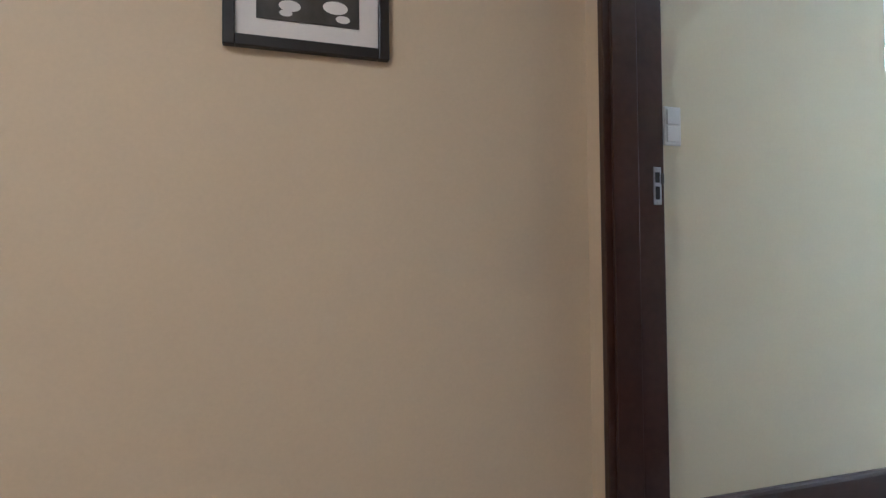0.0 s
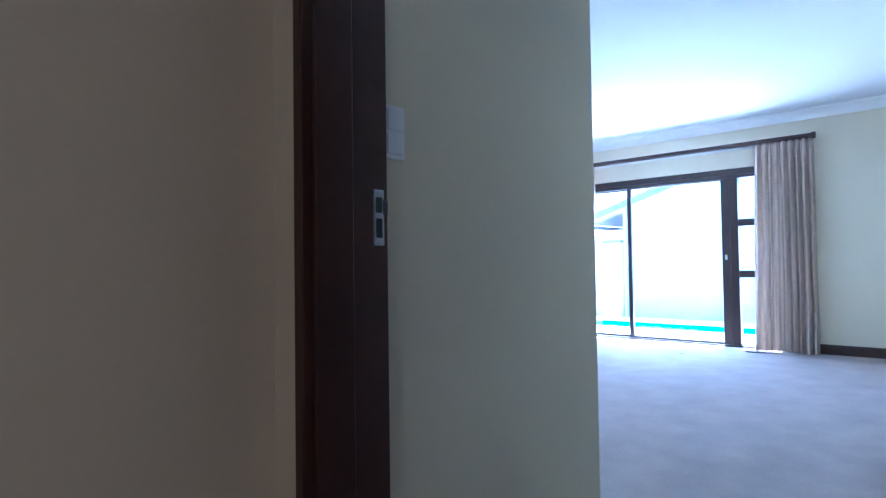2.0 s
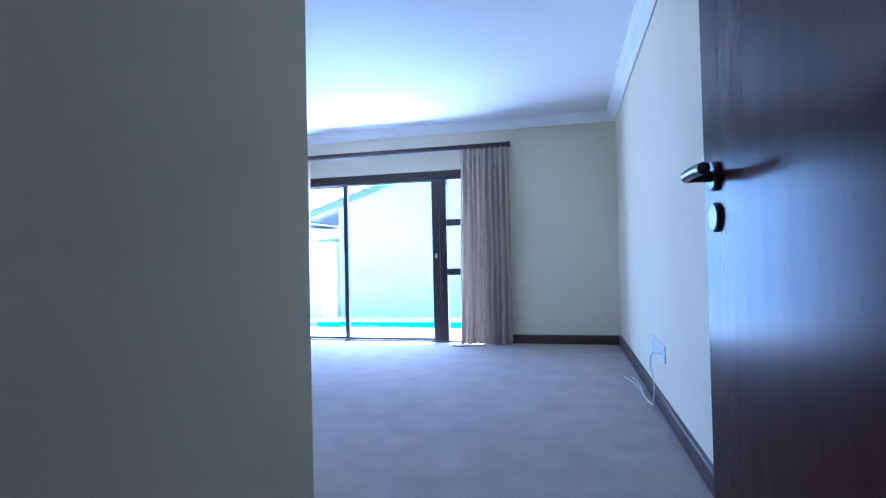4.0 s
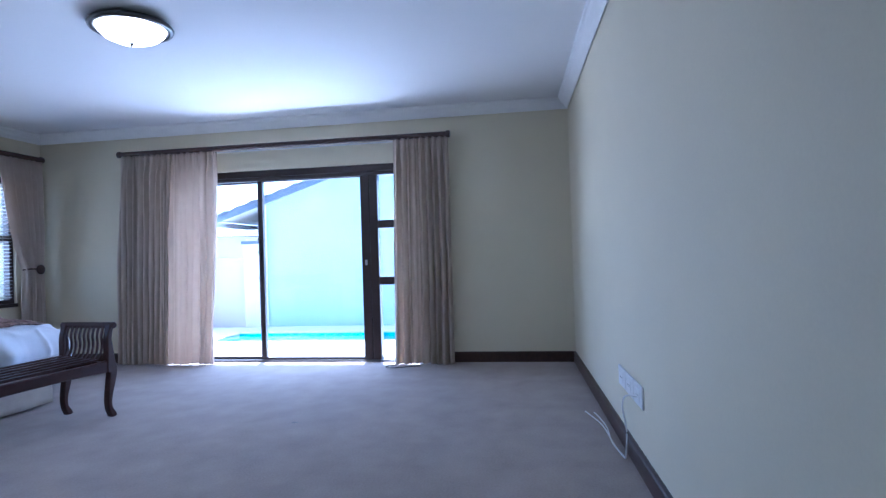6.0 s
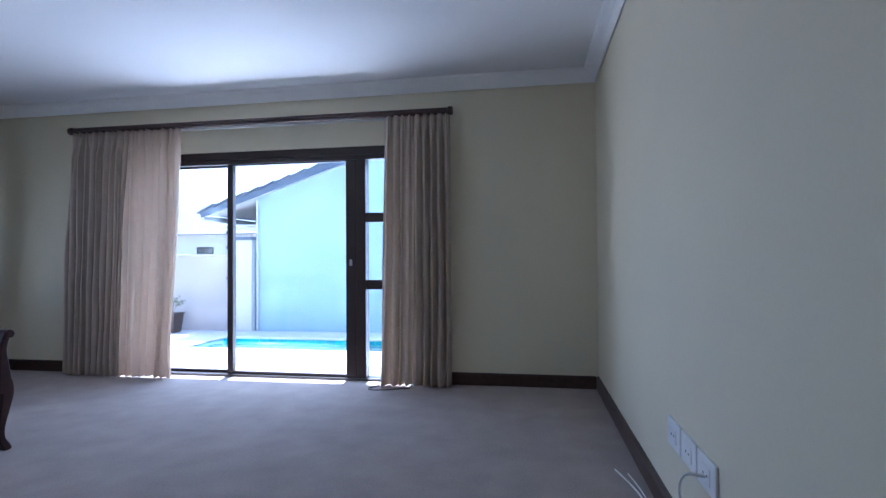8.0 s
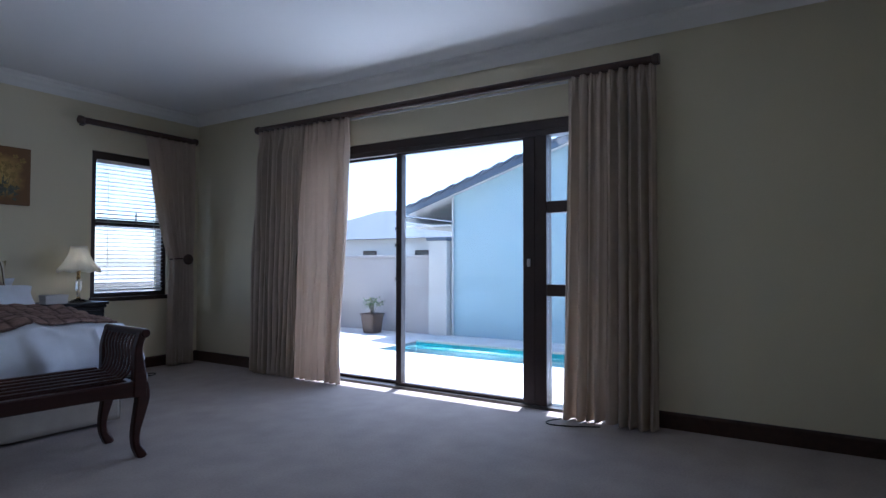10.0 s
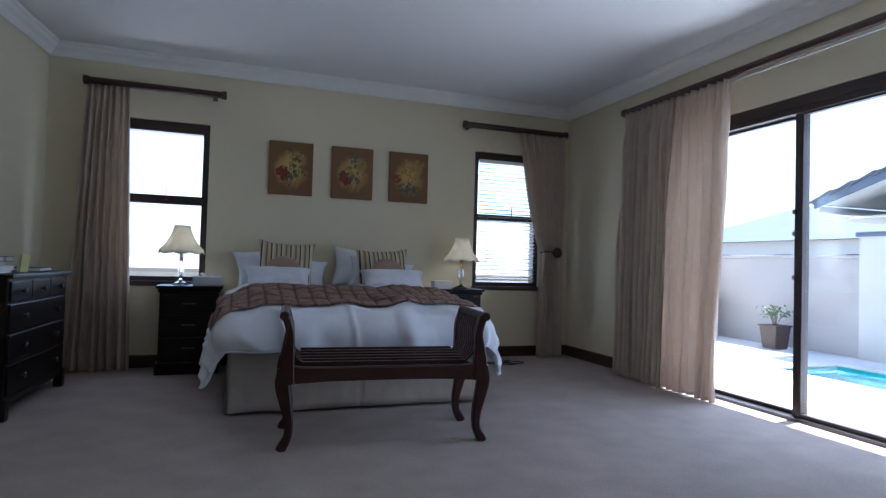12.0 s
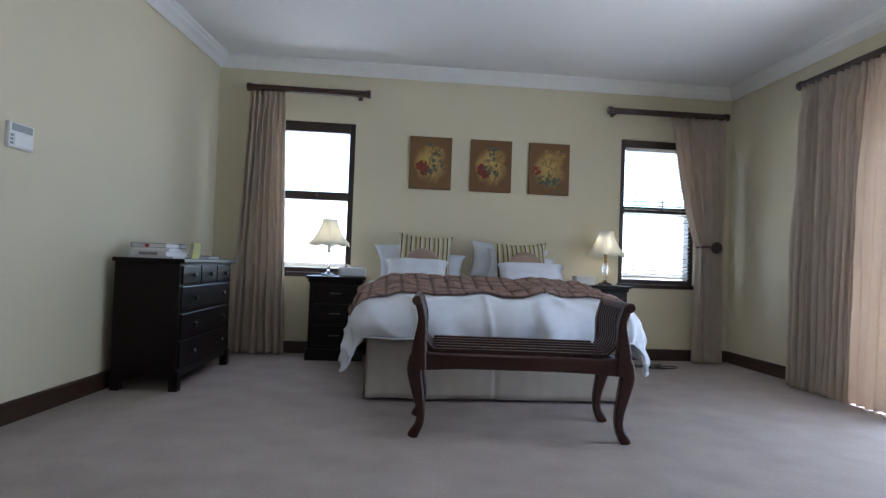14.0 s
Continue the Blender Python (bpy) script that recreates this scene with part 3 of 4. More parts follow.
for z in (1.25, 1.40, 0.95):
    part("catch", boxes((-0.008, 0.012, 4.055, 4.075, z, z + 0.03), bevel=0.002), GUNMETAL, slide)
fixed = part("fixed_leaf", boxes((0.06, 0.10, 4.03, 4.09, 0.022, zt - 0.122), (0.06, 0.10, 5.20, 5.26, 0.022, zt - 0.122), (0.06, 0.10, 4.09, 5.20, 0.022, 0.05), (0.06, 0.10, 4.09, 5.20, zt - 0.14, zt - 0.122), bevel=0.004), FRAMEWOOD, gd)
pane(fixed, (0.078, 0.084, 4.09, 5.20, 0.05, zt - 0.14))

def window(name, w, label):
    x0, x1, z0, z1 = w
    e = tagged(thing(name, pose(0, NORTH + 0.03, 0), label, "window"), kind="structure")
    part("window_frame", boxes((x0, x0 + 0.055, 0, 0.09, z0, z1), (x1 - 0.055, x1, 0, 0.09, z0, z1), (x0 + 0.055, x1 - 0.055, 0, 0.09, z1 - 0.095, z1), (x0 + 0.055, x1 - 0.055, 0, 0.09, z0, z0 + 0.055), bevel=0.004), FRAMEWOOD, e)
    part("transom", boxes((x0 + 0.055, x1 - 0.055, 0.0, 0.09, 1.465, 1.545), bevel=0.004), FRAMEWOOD, e)
    part("window_sill", boxes((x0 - 0.01, x1 + 0.01, -0.045, 0.0, z0 - 0.03, z0 + 0.012), bevel=0.004), FRAMEWOOD, e)
    pane(e, (x0 + 0.055, x1 - 0.055, 0.045, 0.051, z0 + 0.055, 1.465))
    pane(e, (x0 + 0.055, x1 - 0.055, 0.045, 0.051, 1.545, z1 - 0.095))
    part("stay", boxes(((x0 + x1) / 2 + 0.05, (x0 + x1) / 2 + 0.056, -0.03, -0.01, 1.50, 1.63), ((x0 + x1) / 2 + 0.04, (x0 + x1) / 2 + 0.066, -0.03, 0.0, 1.50, 1.515)), GUNMETAL, e)
    return e
window("window_1", WIN_A, "dark timber window beside the chest with clear glass")
window("window_2", WIN_B, "dark timber window with white venetian blind")

bl = thing("venetian_blind", pose((WIN_B[0] + WIN_B[1]) / 2, NORTH + 0.012, 0), "white horizontal venetian blind lowered over window", "blind")
part("head_rail", boxes((-0.345, 0.345, -0.014, 0.014, 2.10, 2.138), bevel=0.003), PLASTIC, bl)
part("bottom_rail", boxes((-0.345, 0.345, -0.010, 0.010, 0.826, 0.842), bevel=0.003), PLASTIC, bl)
slat_me = None
for i in range(31):
    z = 0.862 + i * 0.0408
    if slat_me is None:
        s = part("slat", boxes((-0.345, 0.345, -0.016, 0.016, -0.0012, 0.0012)), PLASTIC, bl)
        slat_me = s.data
    else:
        s = new("slat", slat_me)
        s.parent = bl
    s.matrix_local = pose(0, 0, z, -14)
for x in (-0.24, 0.24):
    part("ladder_cord", boxes((x - 0.002, x + 0.002, -0.013, -0.011, 0.84, 2.11)), PLASTIC, bl)

# ---- curtain poles and curtains ----
def pole(m, length, label):
    e = thing("curtain_pole", m, label, "curtain pole", "dark curtain poles")
    part("rod", lathe([(0.0, 0), (0.036, 0), (0.038, 0.006), (0.038, 0.035), (0.030, 0.045), (0.030, length - 0.045), (0.038, length - 0.035), (0.038, length - 0.006), (0.036, length), (0, length)], 20), DARKWOOD, e).matrix_local = pose(0, 0, 0, 0, 90)
    for x in (0.10, length - 0.10):
        part("bracket", boxes((x - 0.015, x + 0.015, 0.0, 0.155, -0.016, 0.016), (x - 0.02, x + 0.02, 0.147, 0.16, -0.022, 0.05), bevel=0.003), DARKWOOD, e)
    if length > 2:
        part("glide_rail", boxes((0.03, length - 0.03, 0.03, 0.045, -0.045, -0.03)), SOFFIT, e, "pale curtain glide rail")
    return e
pole(pose(8.235, 5.70, 2.455, 0, 0, -90), 3.93, "long dark wooden curtain pole above the garden door")
pole(pose(3.575, NORTH - 0.165, 2.46), 1.13, "dark wooden curtain pole above the window")
pole(pose(7.02, NORTH - 0.165, 2.455), 1.24, "dark wooden curtain pole above the blind")

def curtain_cloth(left, right, top, folds, depth, seed, nv=60, lean=None):
    """Hanging cloth along local x between left(v) and right(v); v runs from hem 0 to top 1."""
    rnd = random.Random(seed)
    ph = [rnd.uniform(-0.5, 0.5) for _ in range(folds + 2)]
    nu = folds * 12
    def fn(u, v):
        k = u * folds
        i = int(min(k, folds - 1e-6))
        f = k - i
        jitter = (ph[i] * (1 - f) + ph[i + 1] * f) * (1 + 0.5 * math.sin(2.2 * v + i))
        w = math.sin(2 * math.pi * (k + 0.46 * jitter + 0.08 * math.sin(4 * v + 3 * jitter) + 0.10 * noise.noise((k * 0.9, 2.2 * v, seed))))
        sharp = math.copysign(abs(w) ** 0.75, w)
        d = depth * (0.65 + 0.5 * (jitter + 0.5)) * (1.0 - 0.62 * max(0.0, (v - 0.90) / 0.10) ** 0.6)
        pinch = 0.014 * math.sin(6 * math.pi * k) * max(0.0, (v - 0.90) / 0.10) + 0.020 * noise.noise((k * 1.7, 3.0 * v, seed + 5)) + 0.007 * noise.noise((k * 5.0, 7.0 * v, seed + 8))
        x = left(v) + (right(v) - left(v)) * (u + 0.008 * math.sin(2 * math.pi * k * 2 + jitter))
        y = d * sharp + pinch + (lean(v, u) if lean else 0)
        z = 0.012 + (top - 0.012) * v + 0.006 * math.sin(9 * u + seed) * (1 - v)
        return x, y, z
    return sheet(fn, nu, nv)

GD = pose(8.235, 0, 0, 0, 0, 90)   # local x runs along +y, local y points into the room
ca = thing("curtain", GD, "beige cotton curtain drawn aside, hanging in deep folds", "curtain", "garden door curtains")
part("drape", curtain_cloth(lambda v: 1.80 - 0.0 * v, lambda v: 2.40 + 0.05 * (1 - v), 2.43, 9, 0.052, 3), DRAPE, ca, smooth=True, thick=0.004)
cb = thing("curtain", GD, "beige curtain with sheer leading half glowing in daylight", "curtain", "garden door curtains")
part("drape", curtain_cloth(lambda v: 5.02 + 0.10 * (1 - v), lambda v: 5.68 + 0.05 * (1 - v), 2.43, 9, 0.052, 5), DRAPE, cb, smooth=True, thick=0.004)
part("sheer_panel", curtain_cloth(lambda v: 4.46 + 0.10 * (1 - v) ** 1.5, lambda v: 5.10 + 0.06 * (1 - v), 2.43, 8, 0.042, 11), SHEER, cb, "thin light beige curtain panel", smooth=True, thick=0.002)
WN = pose(0, NORTH - 0.165, 0)
cc = thing("curtain", WN, "beige cotton curtain hanging straight beside window", "curtain", "window curtains")
part("drape", curtain_cloth(lambda v: 3.61 - 0.10 * (1 - v), lambda v: 3.93 + 0.07 * (1 - v), 2.43, 7, 0.045, 7), DRAPE, cc, smooth=True, thick=0.004)
cd = thing("curtain", WN, "beige curtain swept aside by a dark holdback", "curtain", "window curtains")
def sweep_l(v):
    h = v * 2.43
    if h > 1.13:
        return 7.97 - 0.31 * ((h - 1.13) / 1.30) ** 0.75
    return 7.97 - 0.03 * math.sin((1.13 - h) * 1.4)
part("drape", curtain_cloth(sweep_l, lambda v: 8.235 - 0.02 * math.exp(-((v * 2.43 - 1.13) / 0.3) ** 2), 2.43, 7, 0.042, 9), DRAPE, cd, smooth=True, thick=0.004)
hb = thing("holdback", pose(8.13, NORTH, 1.145), "dark turned wooden curtain holdback on wall", "holdback")
part("stem", lathe([(0.0, 0), (0.02, 0), (0.02, 0.008), (0.008, 0.012), (0.008, 0.22), (0, 0.22)], 16), DARKWOOD, hb).matrix_local = pose(0, 0, 0, 90)
part("knob", lathe([(0.0, 0.215), (0.03, 0.215), (0.055, 0.225), (0.058, 0.24), (0.045, 0.25), (0.02, 0.256), (0.0, 0.257)], 28), DARKWOOD, hb, smooth=True).matrix_local = pose(0, 0, 0, 90)
part("arm", tube([(0, -0.20, 0), (-0.08, -0.20, 0.01), (-0.17, -0.16, 0.0)], 0.008), DARKWOOD, hb, smooth=True)

# ---- bed ----
BX0, BX1, BY0, BY1 = 4.81, 6.50, 5.02, 6.87
BED = pose((BX0 + BX1) / 2, BY0, 0)
bed = thing("bed", BED, "double bed base with cream gathered valance", "bed")
hw, bl_ = (BX1 - BX0) / 2, BY1 - BY0
part("base", boxes((-hw + 0.03, hw - 0.03, 0.03, bl_, 0.06, 0.36), bevel=0.02), VALANCE, bed)
part("mattress", boxes((-hw + 0.01, hw - 0.01, 0.02, bl_, 0.36, 0.64), bevel=0.05), LINEN, bed)
def skirt(p, q, pleats, seed):
    p, q = Vector(p), Vector(q)
    d = (q - p).normalized()
    nrm = Vector((d.y, -d.x, 0))
    def fn(u, v):
        w = 0.004 * math.sin(u * pleats * 6.283 + seed) ** 3 * (1.2 - v) + 0.012 * (1 - v) - 0.014 * math.exp(-((u - 0.5) / 0.006) ** 2)
        w += 0.02 * noise.noise((u * 5, v * 2, seed)) * (1 - v)
        c = p.lerp(q, u) + nrm * w
        return c.x, c.y, 0.022 + 0.40 * v + 0.008 * noise.noise((u * 6, seed, 0)) * (1 - v)
    return sheet(fn, 90, 10)
part("valance_panel", skirt((-hw, 0, 0), (hw, 0, 0), 5, 1.0), VALANCE, bed, "cream valance front", smooth=True, thick=0.004)
part("valance_panel", skirt((-hw, bl_, 0), (-hw, 0, 0), 5, 2.0), VALANCE, bed, smooth=True, thick=0.004)
part("valance_panel", skirt((hw, 0, 0), (hw, bl_, 0), 5, 3.0), VALANCE, bed, smooth=True, thick=0.004)
for x in (-hw + 0.1, 0.0, hw - 0.1):
    for y in (0.12, bl_ - 0.12):
        part("castor", lathe([(0, 0), (0.03, 0), (0.03, 0.03), (0.015, 0.06), (0, 0.06)], 14), RUBBER, bed).matrix_local = pose(x, y, 0)

def draped(X, Y, top, puff, seed, lift=0.0):
    """A cover lying on the bed: X across from the middle, Y from the foot edge (negative hangs down)."""
    w2 = hw - 0.01
    dx, dy = max(0.0, abs(X) - w2), max(0.0, -Y)
    over = math.hypot(dx, dy)
    side = 1 if X > 0 else -1
    soft = 0.07
    drop = over - soft * (1 - math.exp(-over / soft))
    out = soft * 1.15 * (1 - math.exp(-over / soft)) + 0.22 * drop
    kx, ky = (dx / over, dy / over) if over > 1e-6 else (0, 0)
    out += 0.055 * math.sin(math.pi * min(1.0, drop / 0.24)) if dy > dx else 0.0
    x = side * min(abs(X), w2) + side * kx * out
    y = max(Y, 0.0) - ky * out
    inner = min(1.0, max(0.0, (w2 - abs(X)) / 0.25 + 0.45)) * min(1.0, max(0.0, Y / 0.75 + 0.25))
    z = top + puff * inner - drop
    wr = noise.noise((X * 3.1, Y * 3.1, seed)) * 0.030 + noise.noise((X * 8, Y * 8, seed + 4)) * 0.012
    fold = noise.noise((X * 5 + seed, 0.3 * drop, 2.0)) if dy > dx else noise.noise((Y * 5 + seed, 0.3 * drop, 7.0))
    ridge = max(0.0, 1 - 3.2 * abs(noise.noise((X * 2.3 + 0.5 * Y, Y * 2.3 - 0.6 * drop, seed + 9)))) ** 2
    crease = max(0.0, 1 - 4.0 * abs(noise.noise((X * 5.0 - drop, Y * 3.0 + 4 * drop, seed + 13)))) ** 2
    z += wr * (1 if over < 0.05 else 0.3) + (0.016 * ridge if over < 0.05 else 0)
    y -= ky * (0.036 * ridge + 0.022 * crease)
    x += side * kx * (0.030 * ridge + 0.018 * crease)
    hang = min(1.0, drop / 0.15)
    x += side * kx * fold * 0.045 * hang
    y -= ky * fold * 0.045 * hang
    return Vector((x, y, z + lift))

du = thing("duvet", BED, "puffy white duvet hanging over bed sides", "duvet")
def duvet_fn(u, v):
    X = (u - 0.5) * 2 * (hw + 0.41)
    Y = -0.29 + v * (bl_ - 0.35 + 0.29)
    tuft = 0.0
    if Y < 0.3:
        tuft = 0.020 * math.sin(X * 9.5 + 1.3 * noise.noise((X * 2, 0, 5))) * max(0.0, 1 - abs(Y + 0.05) / 0.3)
    p = draped(X, Y, 0.650, 0.115, 1.7)
    p.y -= tuft
    return p
part("cover", sheet(duvet_fn, 170, 130), LINEN, du, smooth=True, thick=0.025)

part("care_label", boxes((-0.72, -0.69, -0.112, -0.110, 0.55, 0.59)), PLASTIC, du, "small white printed care label")
hem = tube([tuple(duvet_fn(u / 40, 0.0) - Vector((0, 0.004, 0.004))) for u in range(2, 39)], 0.006, 6)
part("hem", hem, LINEN, du, "stitched white hem", smooth=True)

th = thing("throw_blanket", BED, "brown quilted faux fur throw across bed foot", "throw")
def throw_fn(u, v):
    X = (u - 0.5) * 2 * (hw + 0.20) + 0.04
    sk = 0.10 * (u - 0.5)
    Y = 0.03 + sk + v * 0.66 + 0.03 * math.sin(u * 9) - 0.10 * max(0.0, 0.18 - u) / 0.18
    p = draped(X, Y, 0.650, 0.115, 1.7, 0.022)
    cell = abs(math.sin(X * math.pi / 0.105)) ** 0.4 * abs(math.sin((Y - sk) * math.pi / 0.11)) ** 0.4
    cell *= (math.sin(math.pi * min(max(v, 0.0), 1.0)) + 1e-6) ** 0.35
    p.z += 0.017 * cell + 0.004 * noise.noise((X * 40, Y * 40, 3))
    if abs(X) > hw:
        p.x += math.copysign(0.02 * cell, X)
    return p
part("fur_cover", sheet(throw_fn, 200, 70), FUR, th, smooth=True, thick=0.015)

def cushion(w, h, d, seed, flange=0.0, power=2.6):
    """A stuffed pillow, w by h by d, in the x-z plane with its base at z 0."""
    bm = bmesh.new()
    n = 26
    for s in (1, -1):
        g = []
        for j in range(n + 1):
            row = []
            for i in range(n + 1):
                a, b = 2 * i / n - 1, 2 * j / n - 1
                fat = max(0.0, (1 - abs(a) ** power)) ** 0.55 * max(0.0, (1 - abs(b) ** power)) ** 0.55
                pull = 1 - 0.13 * (1 - abs(a) ** 2) * (b * b)
                pull2 = 1 - 0.12 * (1 - abs(b) ** 2) * (a * a)
                wr = 0.010 * noise.noise((a * 3, b * 3, seed)) + 0.005 * noise.noise((a * 9, b * 9, seed + 2))
                row.append(bm.verts.new((a * w / 2 * pull2, s * (d / 2 * fat + 0.003) + wr * 0.8, h / 2 + b * h / 2 * pull + wr)))
            g.append(row)
        for j in range(n):
            for i in range(n):
                bm.faces.new((g[j][i], g[j][i + 1], g[j + 1][i + 1], g[j + 1][i]))
    bmesh.ops.remove_doubles(bm, verts=bm.verts, dist=0.0065)
    return bm

for cx, wd, seed in ((5.24, 0.74, 3), (6.08, 0.76, 8)):
    p = thing("pillow", pose(cx - 0.03, 6.66, 0.715, -16, -7 if cx < 5.5 else 6, 0), "large white oxford pillow standing against wall", "pillow", "white pillows")
    part("pillow_case", cushion(wd, 0.40, 0.17, seed), LINEN, p, smooth=True)
    p = thing("pillow", pose(cx + 0.06, 6.53, 0.715, -24, 7, 0), "white pillow leaning on another pillow", "pillow", "white pillows")
    part("pillow_case", cushion(wd - 0.10, 0.33, 0.15, seed + 5), LINEN, p, smooth=True)
for cx, top, seed, tilt in ((5.24, 0.45, 2, 3), (6.14, 0.41, 4, -2)):
    p = thing("cushion", pose(cx, 6.40, 0.715, -14, tilt, 0), "cream and brown vertically striped square cushion", "cushion", "striped cushions")
    part("cushion_cover", cushion(0.50, top, 0.15, seed), STRIPES, p, smooth=True)
for cx, seed in ((5.22, 6), (6.13, 7)):
    p = thing("cushion", pose(cx, 6.27, 0.715), "round tan satin cushion", "cushion", "round tan cushions")
    part("cushion_cover", lathe([(0.0, -0.075), (0.06, -0.065), (0.12, -0.055), (0.155, -0.025), (0.165, 0.0), (0.155, 0.025), (0.12, 0.055), (0.06, 0.065), (0.0, 0.055)], 36, lambda a, k: 1 + 0.02 * math.sin(14 * a)), TAN, p, smooth=True).matrix_local = pose(0, 0, 0.145, 78)
for x0, x1, seed in ((4.90, 5.45, 1), (5.87, 6.47, 2)):
    p = thing("bolster", pose((x0 + x1) / 2, 6.10, 0.70, -38, 0, 0), "white rolled bolster pillow lying on bed", "pillow", "white bolsters")
    part("pillow_case", cushion(x1 - x0, 0.27, 0.19, seed + 20, power=4.0), LINEN, p, smooth=True)

# ---- bench at the foot of the bed ----
bench = thing("bench", pose(5.627, 4.208, 0, 0, 0, -5.1) @ Matrix.Diagonal((0.995, 1, 1, 1)), "dark mahogany slatted bench with scrolled arms and cabriole legs", "bench")
BD = 0.47
for sx in (-1, 1):
    leg = bent([(sx * 0.545, 0.42, 0.066), (sx * 0.553, 0.345, 0.074), (sx * 0.535, 0.25, 0.062), (sx * 0.515, 0.15, 0.046), (sx * 0.518, 0.075, 0.042), (sx * 0.545, 0.02, 0.052), (sx * 0.556, 0.0, 0.048)])
    arm = bent([(sx * 0.40, 0.432), (sx * 0.455, 0.445), (sx * 0.50, 0.49), (sx * 0.515, 0.56), (sx * 0.510, 0.62), (sx * 0.525, 0.675), (sx * 0.548, 0.700)])
    for y0 in (0.0, BD - 0.05):
        part("leg", ribbon([(q[0], q[1]) for q in leg], [q[2] for q in leg], y0, y0 + 0.05, bevel=0.008), BENCHWOOD, bench, "curved cabriole leg")
        post = bent([(sx * 0.530, 0.345, 0.080), (sx * 0.532, 0.44, 0.076), (sx * 0.526, 0.52, 0.060), (sx * 0.520, 0.60, 0.046), (sx * 0.532, 0.66, 0.042), (sx * 0.548, 0.705, 0.044)])
        part("arm_post", ribbon([(q[0], q[1]) for q in post], [q[2] for q in post], y0 - 0.001, y0 + 0.051, bevel=0.008), BENCHWOOD, bench)
    part("arm_top", lathe([(0.0, -0.015), (0.020, -0.015), (0.025, -0.008), (0.025, BD + 0.008), (0.020, BD + 0.015), (0, BD + 0.015)], 18), BENCHWOOD, bench, "rolled top rail", smooth=False).matrix_local = pose(sx * 0.552, 0, 0.700, -90)
    for k in range(9):
        y = 0.062 + k * (BD - 0.124 - 0.018) / 8
        part("arm_slat", ribbon([tuple(q) for q in arm], [0.012] * len(arm), y, y + 0.018, bevel=0.002), BENCHWOOD, bench)
    part("side_rail", boxes((sx * 0.53 - 0.02, sx * 0.53 + 0.02, 0.05, BD - 0.05, 0.36, 0.42), bevel=0.004), BENCHWOOD, bench)
for y0 in (0.006, BD - 0.046):
    ap = bent([(-0.51, 0.392, 0.095), (-0.44, 0.390, 0.084), (-0.30, 0.393, 0.076), (0, 0.394, 0.074), (0.30, 0.393, 0.076), (0.44, 0.390, 0.084), (0.51, 0.392, 0.095)])
    part("apron", ribbon([(q[0], q[1]) for q in ap], [q[2] for q in ap], y0, y0 + 0.04, bevel=0.006), BENCHWOOD, bench)
for k in range(6):
    y = 0.052 + k * (BD - 0.104 - 0.030) / 5
    part("seat_slat", boxes((-0.46, 0.46, y, y + 0.030, 0.440 + 0.005 * k, 0.452 + 0.005 * k), bevel=0.005), BENCHWOOD, bench)

# ---- chest of drawers ----
CH = pose(3.170, 5.185, 0, 0, 0, -2.6)
chest = thing("chest_of_drawers", CH, "espresso wooden chest of drawers with round knobs", "chest of drawers")
CD, CL = 0.43, 1.09
part("carcass", boxes((0.0, CD - 0.018, 0.02, CL - 0.02, 0.11, 0.835), bevel=0.004), CHESTWOOD, chest)
part("top", boxes((-0.005, CD + 0.022, -0.01, CL + 0.01, 0.835, 0.862), bevel=0.006), CHESTWOOD, chest)
for x in (0.0, CD - 0.06):
    for y in (0.02, CL - 0.08):
        bm = boxes((x, x + 0.06, y, y + 0.06, 0.0, 0.13), bevel=0.006)
        part("foot", bm, CHESTWOOD, chest)
part("plinth", boxes((CD - 0.03, CD - 0.012, 0.08, CL - 0.08, 0.09, 0.13), bevel=0.003), CHESTWOOD, chest)
rows = [(0.695, 0.815, 3), (0.515, 0.68, 1), (0.335, 0.50, 1), (0.145, 0.32, 1)]
for z0, z1, n in rows:
    w = (CL - 0.10) / n
    for k in range(n):
        a = 0.05 + k * w + 0.006
        b = 0.05 + (k + 1) * w - 0.006
        d = part("drawer", boxes((CD - 0.022, CD - 0.006, a, b, z0, z1), bevel=0.005), CHESTWOOD, chest)
        for y in ([(a + b) / 2] if n > 1 else [a + 0.20, b - 0.20]):
            part("knob", lathe([(0.0, 0), (0.008, 0), (0.008, 0.010), (0.017, 0.016), (0.019, 0.023), (0.013, 0.029), (0, 0.031)], 16), GUNMETAL, d, "round metal knob", smooth=True).matrix_local = pose(CD - 0.006, y, (z0 + z1) / 2, 0, 90)

def book(m, w, d, h, cover, label, group="books on the chest"):
    e = thing("book", m, label, "book", group)
    part("cover", boxes((0, w, 0, d, 0, 0.003), (0, w, 0, d, h - 0.003, h), (0, 0.004, 0, d, 0.003, h - 0.003)), cover, e)
    part("page_block", boxes((0.004, w - 0.006, 0.005, d - 0.005, 0.003, h - 0.003)), PAPER, e)
    return e
TOP = 0.862
bx = 3.19
book(pose(bx + 0.03, 5.23, TOP, 0, 0, 2), 0.30, 0.25, 0.012, BOOKWHITE, "thin white magazine lying flat on chest")
b2 = book(pose(bx + 0.05, 5.25, TOP + 0.012, 0, 0, -4), 0.24, 0.34, 0.034, BOOKWHITE, "thick pale hardback lying in a stack")
part("spine_print", boxes((0.06, 0.18, -0.001, 0.0005, 0.008, 0.026)), BOOKGREY, b2)
book(pose(bx + 0.06, 5.27, TOP + 0.046, 0, 0, 5), 0.23, 0.32, 0.022, BOOKWHITE, "white paperback lying in a stack")
b4 = book(pose(bx + 0.04, 5.29, TOP + 0.068, 0, 0, -2), 0.23, 0.22, 0.030, BOOKGREY, "grey hardback with red label on stack")
